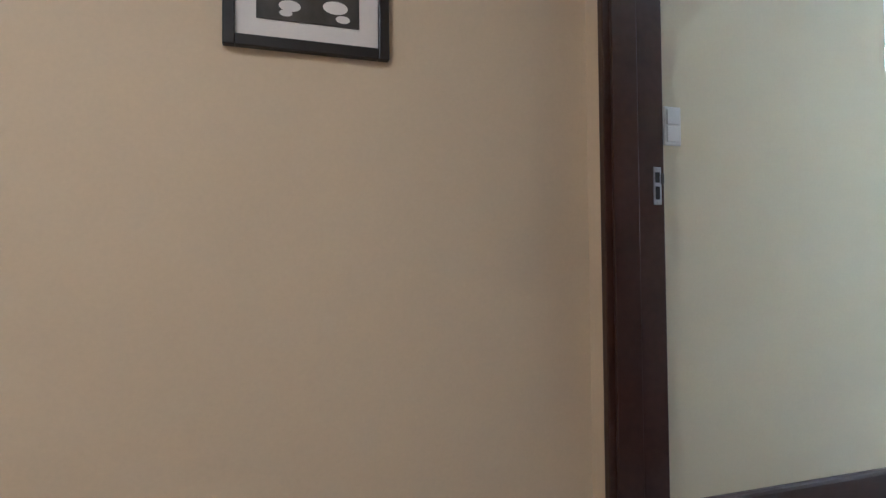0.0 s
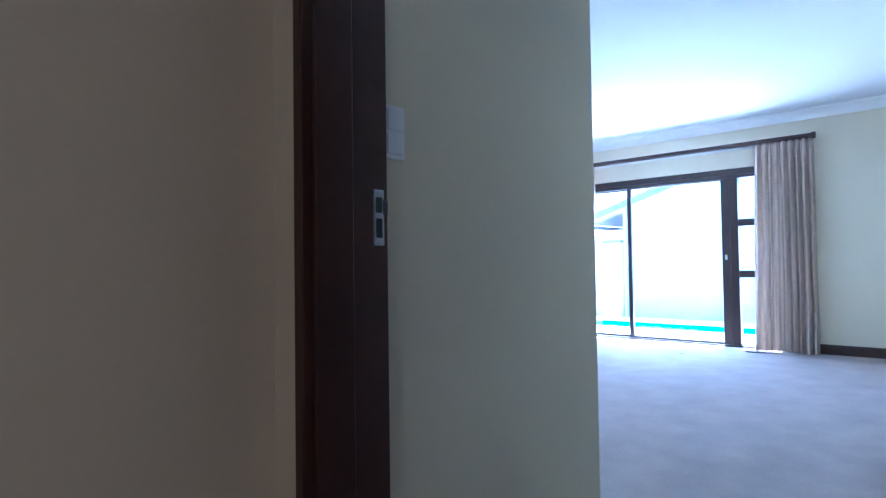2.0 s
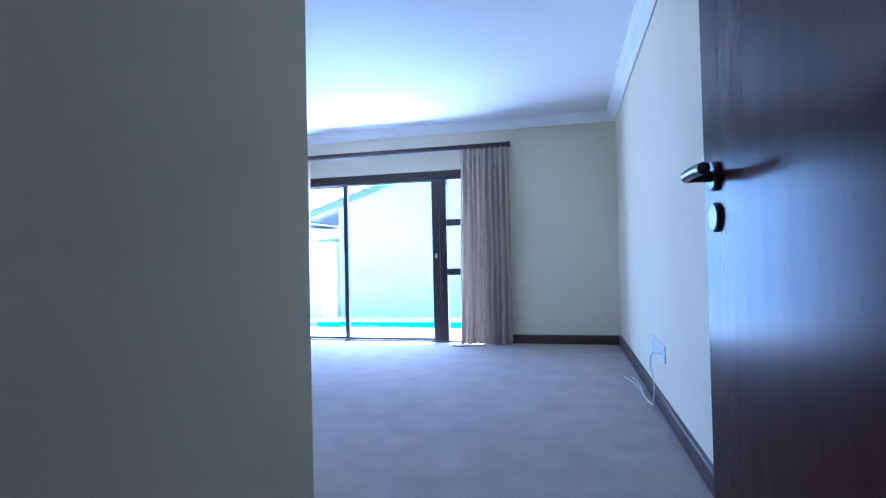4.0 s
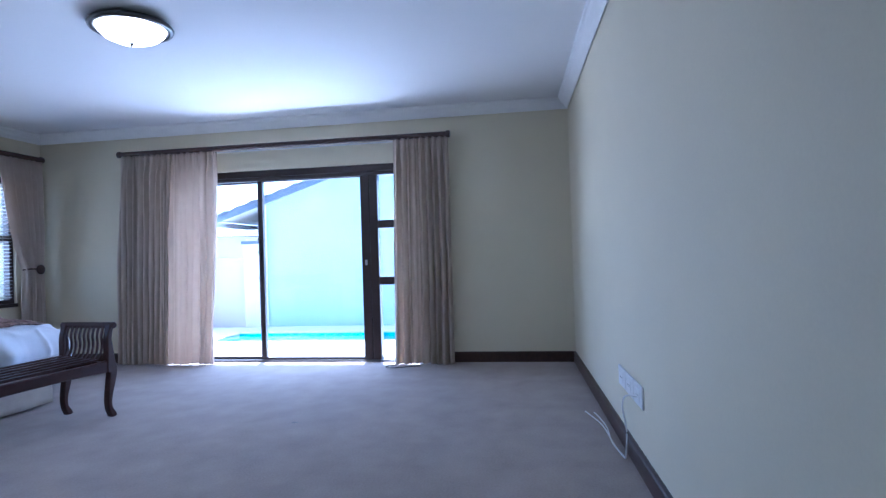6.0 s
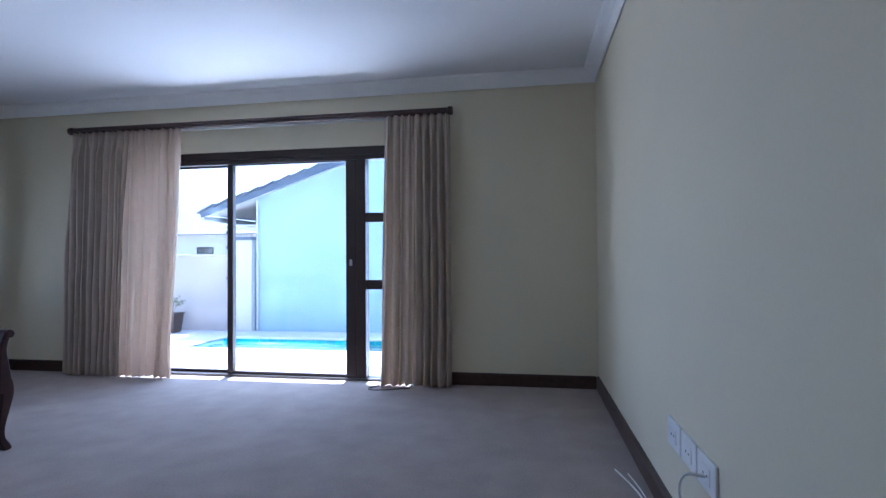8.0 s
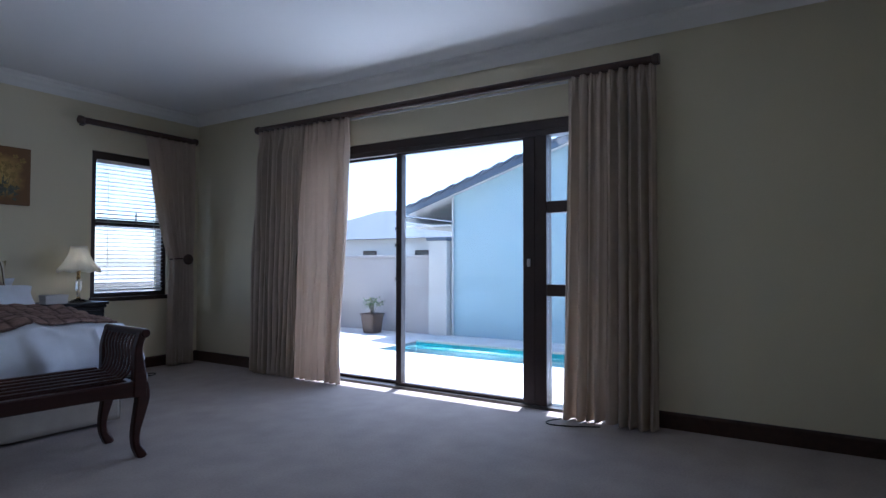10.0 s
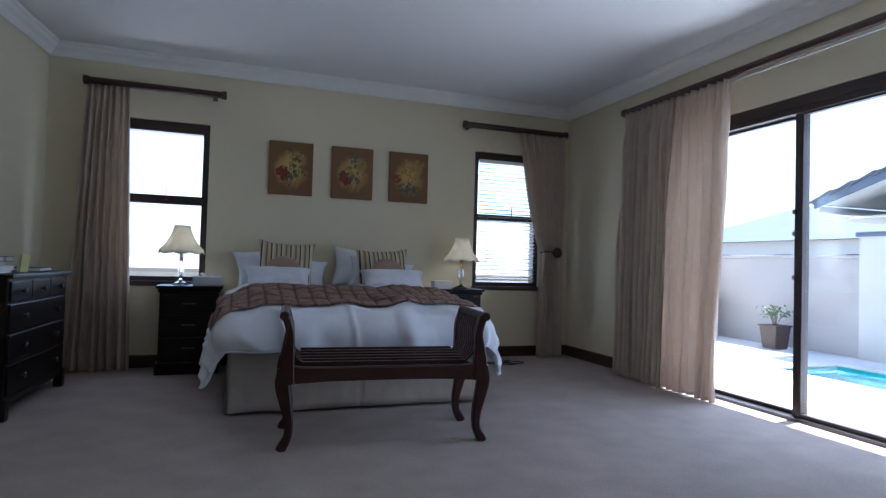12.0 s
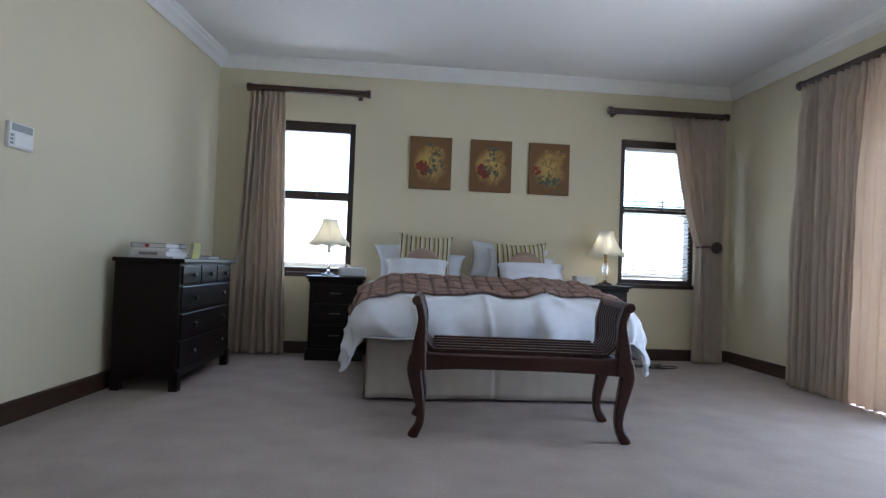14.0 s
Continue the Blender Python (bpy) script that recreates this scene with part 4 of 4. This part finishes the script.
part("spine_print", boxes((0.09, 0.115, -0.001, 0.0005, 0.002, 0.024)), BOOKRED, b4)
book(pose(bx + 0.10, 5.50, TOP + 0.068, 0, 0, 3), 0.19, 0.14, 0.032, BOOKBLACK, "small black book on top of stack")
book(pose(bx + 0.33, 5.60, TOP, 0, -84, 0), 0.115, 0.16, 0.02, BOOKYELLOW, "yellow booklet standing behind the stack")
book(pose(bx + 0.11, 5.87, TOP, 0, 0, 3), 0.26, 0.34, 0.024, BOOKBLACK, "black folder lying flat on chest")

kp = thing("alarm_keypad", pose(west(4.42), 4.42, 1.462, 0, 0, -6.2), "white plastic alarm keypad with grey display on wall", "keypad")
part("housing", boxes((0, 0.026, -0.085, 0.085, -0.065, 0.065), bevel=0.006), PLASTIC, kp)
part("display", boxes((0.024, 0.029, -0.07, 0.07, 0.02, 0.056), bevel=0.002), GREYPLASTIC, kp)
part("flap", boxes((0.024, 0.031, -0.055, 0.075, -0.058, 0.012), bevel=0.003), PLASTIC, kp)
for i in range(3):
    part("button", boxes((0.025, 0.030, -0.078, -0.062, -0.05 + i * 0.02, -0.038 + i * 0.02), bevel=0.002), GREYPLASTIC, kp)

# ---- bedside tables with lamps ----
def nightstand(m, label):
    e = thing("bedside_table", m, label, "bedside table", "bedside tables")
    part("top", boxes((-0.26, 0.26, -0.01, 0.40, 0.720, 0.745), bevel=0.006), CHESTWOOD, e)
    part("cornice", boxes((-0.245, 0.245, 0.004, 0.39, 0.690, 0.720), bevel=0.010), CHESTWOOD, e)
    part("carcass", boxes((-0.23, 0.23, 0.02, 0.385, 0.09, 0.695), bevel=0.003), CHESTWOOD, e)
    part("plinth", boxes((-0.25, 0.25, 0.005, 0.39, 0.0, 0.10), bevel=0.006), CHESTWOOD, e)
    for z0, z1 in ((0.52, 0.67), (0.33, 0.50), (0.13, 0.31)):
        d = part("drawer", boxes((-0.20, 0.20, 0.010, 0.03, z0, z1), bevel=0.004), CHESTWOOD, e)
        part("handle", boxes((-0.05, 0.05, -0.004, 0.012, (z0 + z1) / 2 - 0.005, (z0 + z1) / 2 + 0.005), bevel=0.003), GUNMETAL, d)
    return e
nightstand(pose(4.475, 6.475, 0), "dark wooden bedside table with drawers, beside the window")
nightstand(pose(6.93, 6.475, 0), "dark wooden bedside table under the blind")

def table_lamp(m, metal, label):
    e = thing("table_lamp", m, label, "table lamp", "bedside lamps")
    part("base", lathe([(0, 0), (0.062, 0), (0.064, 0.012), (0.050, 0.022), (0.026, 0.030), (0.0, 0.030)], 32), CRYSTAL, e, "clear glass foot", smooth=True)
    part("collar", lathe([(0, 0.030), (0.018, 0.030), (0.020, 0.042), (0.010, 0.050), (0, 0.050)], 20), metal, e)
    part("column", lathe([(0, 0.05), (0.012, 0.05), (0.015, 0.06), (0.013, 0.12), (0.016, 0.19), (0.013, 0.21), (0, 0.21)], 12), CRYSTAL, e, "faceted glass column")
    for dx in (-0.022, 0.022):
        part("crystal_drop", lathe([(0, 0.10), (0.006, 0.11), (0.006, 0.19), (0, 0.20)], 6, centre=(dx, 0)), CRYSTAL, e)
    part("lampholder", lathe([(0, 0.21), (0.016, 0.21), (0.018, 0.225), (0.014, 0.245), (0.017, 0.30), (0, 0.305)], 20), metal, e)
    part("bulb", lathe([(0, 0.30), (0.014, 0.31), (0.026, 0.345), (0.030, 0.375), (0.022, 0.40), (0, 0.412)], 16), BULB, e, smooth=True)
    rip = lambda a, k: 1 + (0.10 * (1 - min(k, 8) / 8)) * abs(math.cos(4 * a)) + 0.012 * math.cos(32 * a)
    prof = [(0.165, 0.292), (0.163, 0.305), (0.140, 0.33), (0.120, 0.36), (0.104, 0.39), (0.091, 0.42), (0.080, 0.45), (0.072, 0.48), (0.066, 0.515)]
    bm = bmesh.new()
    rings = []
    for k, (r, z) in enumerate(prof):
        rings.append([])
        for i in range(96):
            a = 2 * math.pi * i / 96
            dip = -0.022 * abs(math.cos(4 * a)) if k == 0 else 0
            rings[-1].append(bm.verts.new((r * rip(a, k) * math.cos(a), r * rip(a, k) * math.sin(a), z + dip)))
    for a, b in zip(rings, rings[1:]):
        for i in range(96):
            bm.faces.new((a[i], a[(i + 1) % 96], b[(i + 1) % 96], b[i]))
    part("shade", bm, SHADE, e, "cream pleated bell shade with scalloped hem", smooth=True, thick=0.002)
    return e
table_lamp(pose(4.39, 6.62, 0.745), STEEL, "lit glass table lamp with cream bell shade, chrome fittings")
table_lamp(pose(6.99, 6.62, 0.745), BRASS, "lit glass table lamp with cream bell shade, brass fittings")
tb = thing("tissue_box", pose(4.61, 6.58, 0.745, 0, 0, 5), "white fabric covered tissue box on bedside table", "tissue box")
part("box", boxes((-0.12, 0.12, -0.06, 0.06, 0, 0.085), bevel=0.012), LINEN, tb)
part("tissue", sheet(lambda u, v: (0.07 * (u - 0.5) * (1 + v), 0.02 * math.sin(u * 7) * v, 0.082 + 0.03 * v * (0.6 + 0.4 * math.sin(u * 9))), 16, 6), PAPER, tb, smooth=True, thick=0.001)
wb = thing("storage_box", pose(6.76, 6.56, 0.745, 0, 0, 0), "small white box on bedside table beside lamp", "box")
part("body", boxes((-0.09, 0.09, -0.06, 0.06, 0, 0.055), bevel=0.004), PAPER, wb)
part("lid", boxes((-0.094, 0.094, -0.064, 0.064, 0.055, 0.078), bevel=0.004), PAPER, wb)

# ---- three painted canvases ----
def canvas(x, w, seed, style):
    e = thing("canvas_painting", pose(x + w / 2 + 0.008, NORTH, 1.868), "unframed square canvas painted with old-style flowers", "painting", "flower canvases")
    part("canvas", boxes((-w / 2, w / 2, -0.032, -0.003, -0.255, 0.255), bevel=0.004), CANVAS, e)
    rnd = random.Random(seed)
    def blob(bm, cx, cz, r, petals, level):
        for k in range(petals):
            a = k * 6.283 / petals + rnd.uniform(-0.3, 0.3)
            m = pose(cx + 0.55 * r * math.cos(a), -0.0335 - level - k * 0.00008, cz + 0.55 * r * math.sin(a), 90, 0, 0) @ pose(0, 0, 0, 0, 0, math.degrees(a)) @ Matrix.Diagonal((0.62, 0.42, 1, 1))
            bmesh.ops.create_circle(bm, cap_ends=True, segments=9, radius=r * rnd.uniform(0.8, 1.1), matrix=m)
    bm = bmesh.new()
    if style == 0:
        for cx, cz, r in ((-0.075, -0.045, 0.062), (-0.055, -0.075, 0.05), (-0.10, -0.02, 0.03)):
            blob(bm, cx, cz, r, 7, 0.0010)
    else:
        blob(bm, -0.13, -0.02, 0.045, 7, 0.0010)
    part("red_flower", bm, RED, e, "painted dark red rose")
    bm = bmesh.new()
    for k in range(34):
        if style == 0:
            cz = rnd.uniform(-0.10, 0.19)
            cx = 0.03 + rnd.gauss(0, 0.045) * (1.2 - cz * 2)
        else:
            cx, cz = rnd.gauss(0.0, 0.055), rnd.gauss(-0.13, 0.035)
        blob(bm, cx, cz, rnd.uniform(0.010, 0.022), rnd.choice((3, 4, 5)), 0.002 + 0.0001 * k)
    tagged(part("leaf_spray", bm, TEAL, e, "painted grey-green leaves"), kind="stuff")
    bm = bmesh.new()
    for k in range(12 if style == 0 else 26):
        cx, cz = (0.03 + rnd.gauss(0, 0.05), rnd.uniform(-0.08, 0.15)) if style == 0 else (rnd.gauss(0.01, 0.08), rnd.gauss(0.06, 0.06))
        blob(bm, cx, cz, rnd.uniform(0.012, 0.026), 5, 0.0055 + 0.0001 * k)
    tagged(part("blossom_spray", bm, OCHRE, e, "painted pale ochre blossoms"), kind="stuff")
    bm = bmesh.new()
    for k in range(7):
        x1, x2 = rnd.uniform(-0.03, 0.06), rnd.uniform(-0.02, 0.08)
        p0, p1 = Vector((x1 - 0.02, -0.0335, -0.20 + rnd.uniform(0, 0.04))), Vector((x2, -0.0335, rnd.uniform(-0.05, 0.02)))
        tube([p0, (p0 + p1) / 2 + Vector((0.015 * (k - 3) / 3, 0, 0)), p1], 0.0022, 5, bm)
    tagged(part("stem_spray", bm, TEAL, e), kind="stuff")
canvas(5.09, 0.41, 1, 0)
canvas(5.685, 0.41, 2, 0)
canvas(6.27, 0.41, 3, 1)

# ---- sockets and cables ----
for k, (x, lab) in enumerate(((5.30, "white double wall socket with a cable"), (5.52, "white single wall socket plate"), (5.74, "white blank wall socket plate"))):
    so = thing("wall_socket", pose(x, south(x), 0.40, 0, 0, 2.6) @ Matrix.Diagonal((1.6, 1, 1.05, 1)), lab, "socket", "wall sockets")
    part("plate", boxes((-0.062, 0.062, 0, 0.012, -0.055, 0.055), bevel=0.004), PLASTIC, so)
    part("insert", boxes((-0.03, 0.03, 0.010, 0.015, -0.03, 0.03), bevel=0.003), PLASTIC, so)
    for dx in (-0.012, 0.012):
        part("hole", boxes((dx - 0.003, dx + 0.003, 0.0148, 0.0156, -0.004, 0.004)), RUBBER, so)
cab = thing("cable", pose(0.40, -0.125, 0), "loose white cable hanging from wall socket onto carpet", "cable")
part("cord", tube([(4.90, SOUTH + 0.014, 0.39), (4.93, SOUTH + 0.07, 0.385), (5.02, SOUTH + 0.075, 0.30), (5.07, SOUTH + 0.05, 0.16), (5.06, SOUTH + 0.06, 0.03), (5.10, SOUTH + 0.065, 0.006), (5.30, SOUTH + 0.09, 0.006), (5.55, SOUTH + 0.11, 0.02), (5.75, SOUTH + 0.13, 0.012), (5.98, SOUTH + 0.20, 0.02)], 0.0045), PLASTIC, cab, smooth=True)
part("cord", tube([(5.10, SOUTH + 0.068, 0.012), (5.32, SOUTH + 0.10, 0.014), (5.56, SOUTH + 0.10, 0.03), (5.72, SOUTH + 0.13, 0.05), (5.86, SOUTH + 0.15, 0.045)], 0.0035), PLASTIC, cab, smooth=True)
tang = thing("cable", pose(7.35, 6.45, 0), "tangled black cable lying on carpet under window", "cable")
rnd = random.Random(5)
part("cord", tube([(rnd.uniform(-0.22, 0.28), rnd.uniform(-0.10, 0.12), 0.006 + 0.004 * (k % 3)) for k in range(16)], 0.004), RUBBER, tang, smooth=True)
cab3 = thing("cable", pose(8.10, 2.45, 0), "thin dark cord on carpet beside curtain", "cable")
part("cord", tube([(0.12, 0.0, 0.005), (0.0, 0.06, 0.005), (-0.06, 0.02, 0.005), (-0.05, -0.08, 0.005), (0.0, -0.20, 0.006), (0.05, -0.30, 0.006)], 0.004), RUBBER, cab3, smooth=True)

# ---- outside: ground, pool, neighbour ----
GZ = -0.10
POOL = (10.75, 11.75, -4.0, 6.15)   # x0, x1, y0, y1
bm = bmesh.new()
xs, ys = [-400, POOL[0], POOL[1], 400], [-400, POOL[2], POOL[3], 400]
for i in range(3):
    for j in range(3):
        if (i, j) != (1, 1):
            bm.faces.new([bm.verts.new((xs[a], ys[b], GZ - 0.02)) for a, b in ((i, j), (i + 1, j), (i + 1, j + 1), (i, j + 1))])
bmesh.ops.remove_doubles(bm, verts=bm.verts, dist=1e-4)
structure("ground", bm, LAWN, "pale dry ground round the house", "ground")
pv = structure("pavement", boxes((EAST + 0.24, POOL[0], -4.0, 12.0, GZ - 0.02, GZ - 0.006), (POOL[1], 12.8, -4.0, 12.0, GZ - 0.02, GZ - 0.006), (POOL[0], POOL[1], POOL[3], 12.0, GZ - 0.02, GZ - 0.006)), PAVING, "pale paved pool terrace in full sun", "paving")
structure("pool_basin", boxes((POOL[0] - 0.1, POOL[0], POOL[2], POOL[3], -1.3, GZ - 0.03), (POOL[1], POOL[1] + 0.1, POOL[2], POOL[3], -1.3, GZ - 0.03), (POOL[0], POOL[1], POOL[3], POOL[3] + 0.1, -1.3, GZ - 0.03), (POOL[0], POOL[1], POOL[2] - 0.1, POOL[2], -1.3, GZ - 0.03), (POOL[0], POOL[1], POOL[2], POOL[3], -1.4, -1.3)), POOLTILE, "light blue plastered swimming pool basin", "pool")
wtr = structure("water", boxes((POOL[0] + 0.002, POOL[1] - 0.014, POOL[2] + 0.002, POOL[3] - 0.002, -0.30, -0.165)), WATER, "clear turquoise pool water", "water")
wtr.visible_shadow = False

nb = thing("neighbour_house", pose(0, 0, 0), "pale blue plastered outbuilding with grey tiled gable roof", "house")
HX, HY = 12.70, 6.08
SL, TIPY, TIPZ = 0.326, 7.0, 2.05
APEX = 0.0
def roof_z(y):
    return TIPZ + SL * (TIPY - max(y, 2 * APEX - y))
bm = bmesh.new()
prof = [(HY, GZ - 0.1), (HY, roof_z(HY) - 0.10), (APEX, roof_z(APEX) - 0.10), (2 * APEX - HY, roof_z(HY) - 0.10), (2 * APEX - HY, GZ - 0.1)]
fr = [bm.verts.new((HX, y, z)) for y, z in prof]
bk = [bm.verts.new((HX + 6, y, z)) for y, z in prof]
for i in range(5):
    bm.faces.new((fr[i], fr[(i + 1) % 5], bk[(i + 1) % 5], bk[i]))
bm.faces.new(fr)
bm.faces.new(bk)
part("wall", bm, HOUSEBLUE, nb)
ang = math.degrees(math.atan(SL))
RL = math.hypot(TIPY - APEX, SL * (TIPY - APEX))
for s in (1, -1):
    m = Matrix.Translation((0, APEX, roof_z(APEX))) @ Matrix.Diagonal((1, s, 1, 1))
    rf = part("roof", boxes((HX - 0.28, HX + 6.2, 0, RL, -0.085, -0.03)), SOFFIT, nb, "white boarded roof slope")
    rf.matrix_local = Matrix.Translation((0, APEX, roof_z(APEX))) @ pose(0, 0, 0, -ang if s > 0 else 180 + ang, 0, 0) if s > 0 else Matrix.Translation((0, APEX, roof_z(APEX))) @ pose(0, 0, 0, 0, 0, 180) @ pose(0, 0, 0, -ang) @ Matrix.Translation((-2 * HX - 5.92, 0, 0))
    part("barge_board", boxes((HX - 0.31, HX - 0.28, 0, RL + 0.02, -0.15, -0.02)) if s > 0 else boxes((HX + 6.2, HX + 6.23, 0, RL + 0.02, -0.13, 0.03)), FASCIA, rf, "grey painted barge board")
    tile = None
    n = 24
    for k in range(n):
        for c in range(10 if s > 0 else 0):
            if tile is None:
                t_ = part("tile", boxes((0, 0.335, 0, 0.36, 0, 0.026), (0.10, 0.235, 0, 0.36, 0.022, 0.045), bevel=0.004), ROOFTILE, rf)
                tile = t_.data
            else:
                t_ = new("tile", tile)
                t_.parent = rf
            t_.matrix_local = pose(HX - 0.345 + c * 0.34, RL - 0.30 - k * 0.30, -0.022, -7)
part("gutter", boxes((HX - 0.2, HX + 6.2, TIPY - 0.02, TIPY + 0.07, TIPZ - 0.20, TIPZ - 0.10), bevel=0.02), SOFFIT, nb, "white roof gutter")
part("soffit", boxes((HX - 0.05, HX + 6.1, HY, TIPY, TIPZ - 0.30, TIPZ - 0.27)), SOFFIT, nb)
part("downpipe", tube([(HX - 0.03, HY - 0.03, 2.25), (HX - 0.03, HY - 0.03, 1.4), (HX - 0.03, HY - 0.03, 0.6), (HX - 0.03, HY - 0.03, GZ)], 0.018), SOFFIT, nb, "thin white pipe")

gw = thing("garden_wall", pose(0, 0, 0), "grey plastered garden wall with flat coping", "wall")
part("wall", boxes((12.62, 12.82, 6.42, 12.0, GZ - 0.1, 1.21)), WALLGREY, gw)
part("coping", boxes((12.59, 12.85, 6.42, 12.0, 1.21, 1.26), bevel=0.008), WALLGREY, gw)
pr = thing("gate_pier", pose(12.55, 6.10, 0) @ Matrix.Diagonal((1, 0.8, 1, 1)), "pale plastered wall pier with grey cap", "pier")
part("shaft", boxes((0, 0.40, 0, 0.45, GZ - 0.1, 1.50), bevel=0.006), STUCCO, pr)
part("cap", boxes((-0.04, 0.44, -0.04, 0.49, 1.50, 1.56), bevel=0.012), FASCIA, pr)
gw2 = thing("garden_wall", pose(0, 0, 0), "pale return wall with capped end pier", "wall")
part("wall", boxes((9.6, 12.62, 9.0, 9.2, GZ - 0.1, 1.45)), STUCCO, gw2)
part("pier", boxes((11.9, 12.3, 8.55, 9.0, GZ - 0.1, 1.55), bevel=0.006), STUCCO, gw2)

def far_house(x, y, w, d, h, label):
    e = thing("distant_house", pose(x, y, 0), label, "house", "distant houses")
    part("wall", boxes((0, d, 0, w, GZ, h)), STUCCO, e)
    bm = bmesh.new()
    a = [bm.verts.new(p) for p in ((-0.5, -0.5, h), (d + 0.5, -0.5, h), (d + 0.5, w + 0.5, h), (-0.5, w + 0.5, h))]
    r = [bm.verts.new(p) for p in ((d / 2, d / 2, h + d * 0.25), (d / 2, w - d / 2, h + d * 0.25))]
    for f in ((a[0], a[1], r[0]), (a[1], a[2], r[1], r[0]), (a[2], a[3], r[1]), (a[3], a[0], r[0], r[1]), (a[3], a[2], a[1], a[0])):
        bm.faces.new(f)
    part("roof", bm, ROOFTILE, e, "grey tiled hipped roof")
    for k in range(3):
        yy = w * (k + 0.6) / 3.6
        wn_ = part("window", boxes((-0.03, 0.02, yy, yy + 0.8, h - 1.0, h - 0.55)), FRAMEWOOD, e)
        part("pane", boxes((-0.04, -0.03, yy + 0.07, yy + 0.73, h - 0.93, h - 0.62)), GLASS, wn_)
far_house(26, 13.5, 11, 7, 2.3, "distant pale house with grey hipped roof")
far_house(30, 27.0, 12, 8, 2.5, "far pale house with hipped roof")
nwall = thing("garden_wall", pose(0, 0, 0), "pale garden wall behind the bedroom windows", "wall")
part("wall", boxes((-3, 9.6, 9.0, 9.2, GZ - 0.1, 0.80)), STUCCO, nwall)
part("coping", boxes((-3, 9.6, 8.97, 9.23, 0.80, 0.85), bevel=0.008), WALLGREY, nwall)

pl = thing("potted_plant", pose(12.25, 7.45, GZ - 0.006) @ Matrix.Diagonal((0.78, 0.78, 0.78, 1)), "small green shrub in square brown pot on terrace", "plant")
bm = bmesh.new()
bmesh.ops.create_cone(bm, cap_ends=True, segments=4, radius1=0.21, radius2=0.27, depth=0.42, matrix=pose(0, 0, 0.21, 0, 0, 45))
bmesh.ops.bevel(bm, geom=list(bm.edges), offset=0.015, segments=2, affect='EDGES')
pt = part("pot", bm, POT, pl, "brown glazed square pot")
part("rim", boxes((-0.205, 0.205, -0.205, -0.17, 0.41, 0.44), (-0.205, 0.205, 0.17, 0.205, 0.41, 0.44), (-0.205, -0.17, -0.17, 0.17, 0.41, 0.44), (0.17, 0.205, -0.17, 0.17, 0.41, 0.44), bevel=0.004), POT, pt)
rnd = random.Random(4)
bt, bf = bmesh.new(), bmesh.new()
for k in range(6):
    a, tip = rnd.uniform(0, 6.28), Vector((rnd.uniform(-0.22, 0.22), rnd.uniform(-0.25, 0.25), rnd.uniform(0.62, 0.80)))
    tube([(0.02 * math.cos(a), 0.02 * math.sin(a), 0.40), tip * 0.5 + Vector((0, 0, 0.24)), tip], 0.007, 5, bt)
    for j in range(30):
        c = tip.lerp(Vector((0, 0, 0.5)), rnd.uniform(0, 0.5)) + Vector((rnd.gauss(0, 0.05), rnd.gauss(0, 0.05), rnd.gauss(0, 0.03)))
        bmesh.ops.create_circle(bf, cap_ends=True, segments=6, radius=rnd.uniform(0.018, 0.032), matrix=Matrix.Translation(c) @ pose(0, 0, 0, rnd.uniform(0, 180), rnd.uniform(0, 90), rnd.uniform(0, 360)) @ Matrix.Diagonal((1, 0.5, 1, 1)))
part("trunk", bt, BARK, pl)
part("crown", bf, LEAF, pl, "sparse green leaves")

# unseen eaves added over the garden door so the sun reaches only the sill
structure("unseen_eaves", boxes((EAST + 0.24, EAST + 1.02, -2.0, 8.2, 2.47, 2.53), (-2.4, EAST + 0.24, NORTH + 0.24, NORTH + 0.8, 2.47, 2.53)), SOFFIT, "unseen white boarded eaves, added to keep the sun to the sill", "eaves")
# unseen slab laid above the ceiling to block stray daylight
structure("roof_slab", boxes((-2.4, EAST + 0.92, -2.0, NORTH + 0.8, CEIL + 0.2, CEIL + 0.3)), ROOFTILE, "unseen grey roof slab over the bedroom, added against light leaks", "roof")

# terrace slabs near the door
SLABS = None
for i in range(2):
    for j in range(12):
        x0, y0 = EAST + 0.26 + i * 0.5, 0.6 + j * 0.5
        if SLABS is None:
            s = part("slab", boxes((0, 0.49, 0, 0.49, -0.006, 0.006), bevel=0.003), PAVING, pv)
            SLABS = s.data
        else:
            s = new("slab", SLABS)
            s.parent = pv
        s.matrix_local = pose(x0, y0, GZ)
WT = None
for j in range(42):
    y0 = POOL[3] - 0.16 * (j + 1)
    if WT is None:
        s = part("tile", boxes((0, 0.01, 0.003, 0.157, 0, 0.15)), WATERLINE, pv)
        WT = s.data
    else:
        s = new("tile", WT)
        s.parent = pv
    s.matrix_local = pose(POOL[1] - 0.012, y0, GZ - 0.16)
COPE = None
for j in range(24):
    if COPE is None:
        s = part("coping_stone", boxes((0, 0.30, 0.003, 0.397, -0.012, 0.02), bevel=0.006), PAVING, pv)
        COPE = s.data
    else:
        s = new("coping_stone", COPE)
        s.parent = pv
    s.matrix_local = pose(POOL[1] - 0.03, POOL[3] - 0.4 * (j + 1), GZ)
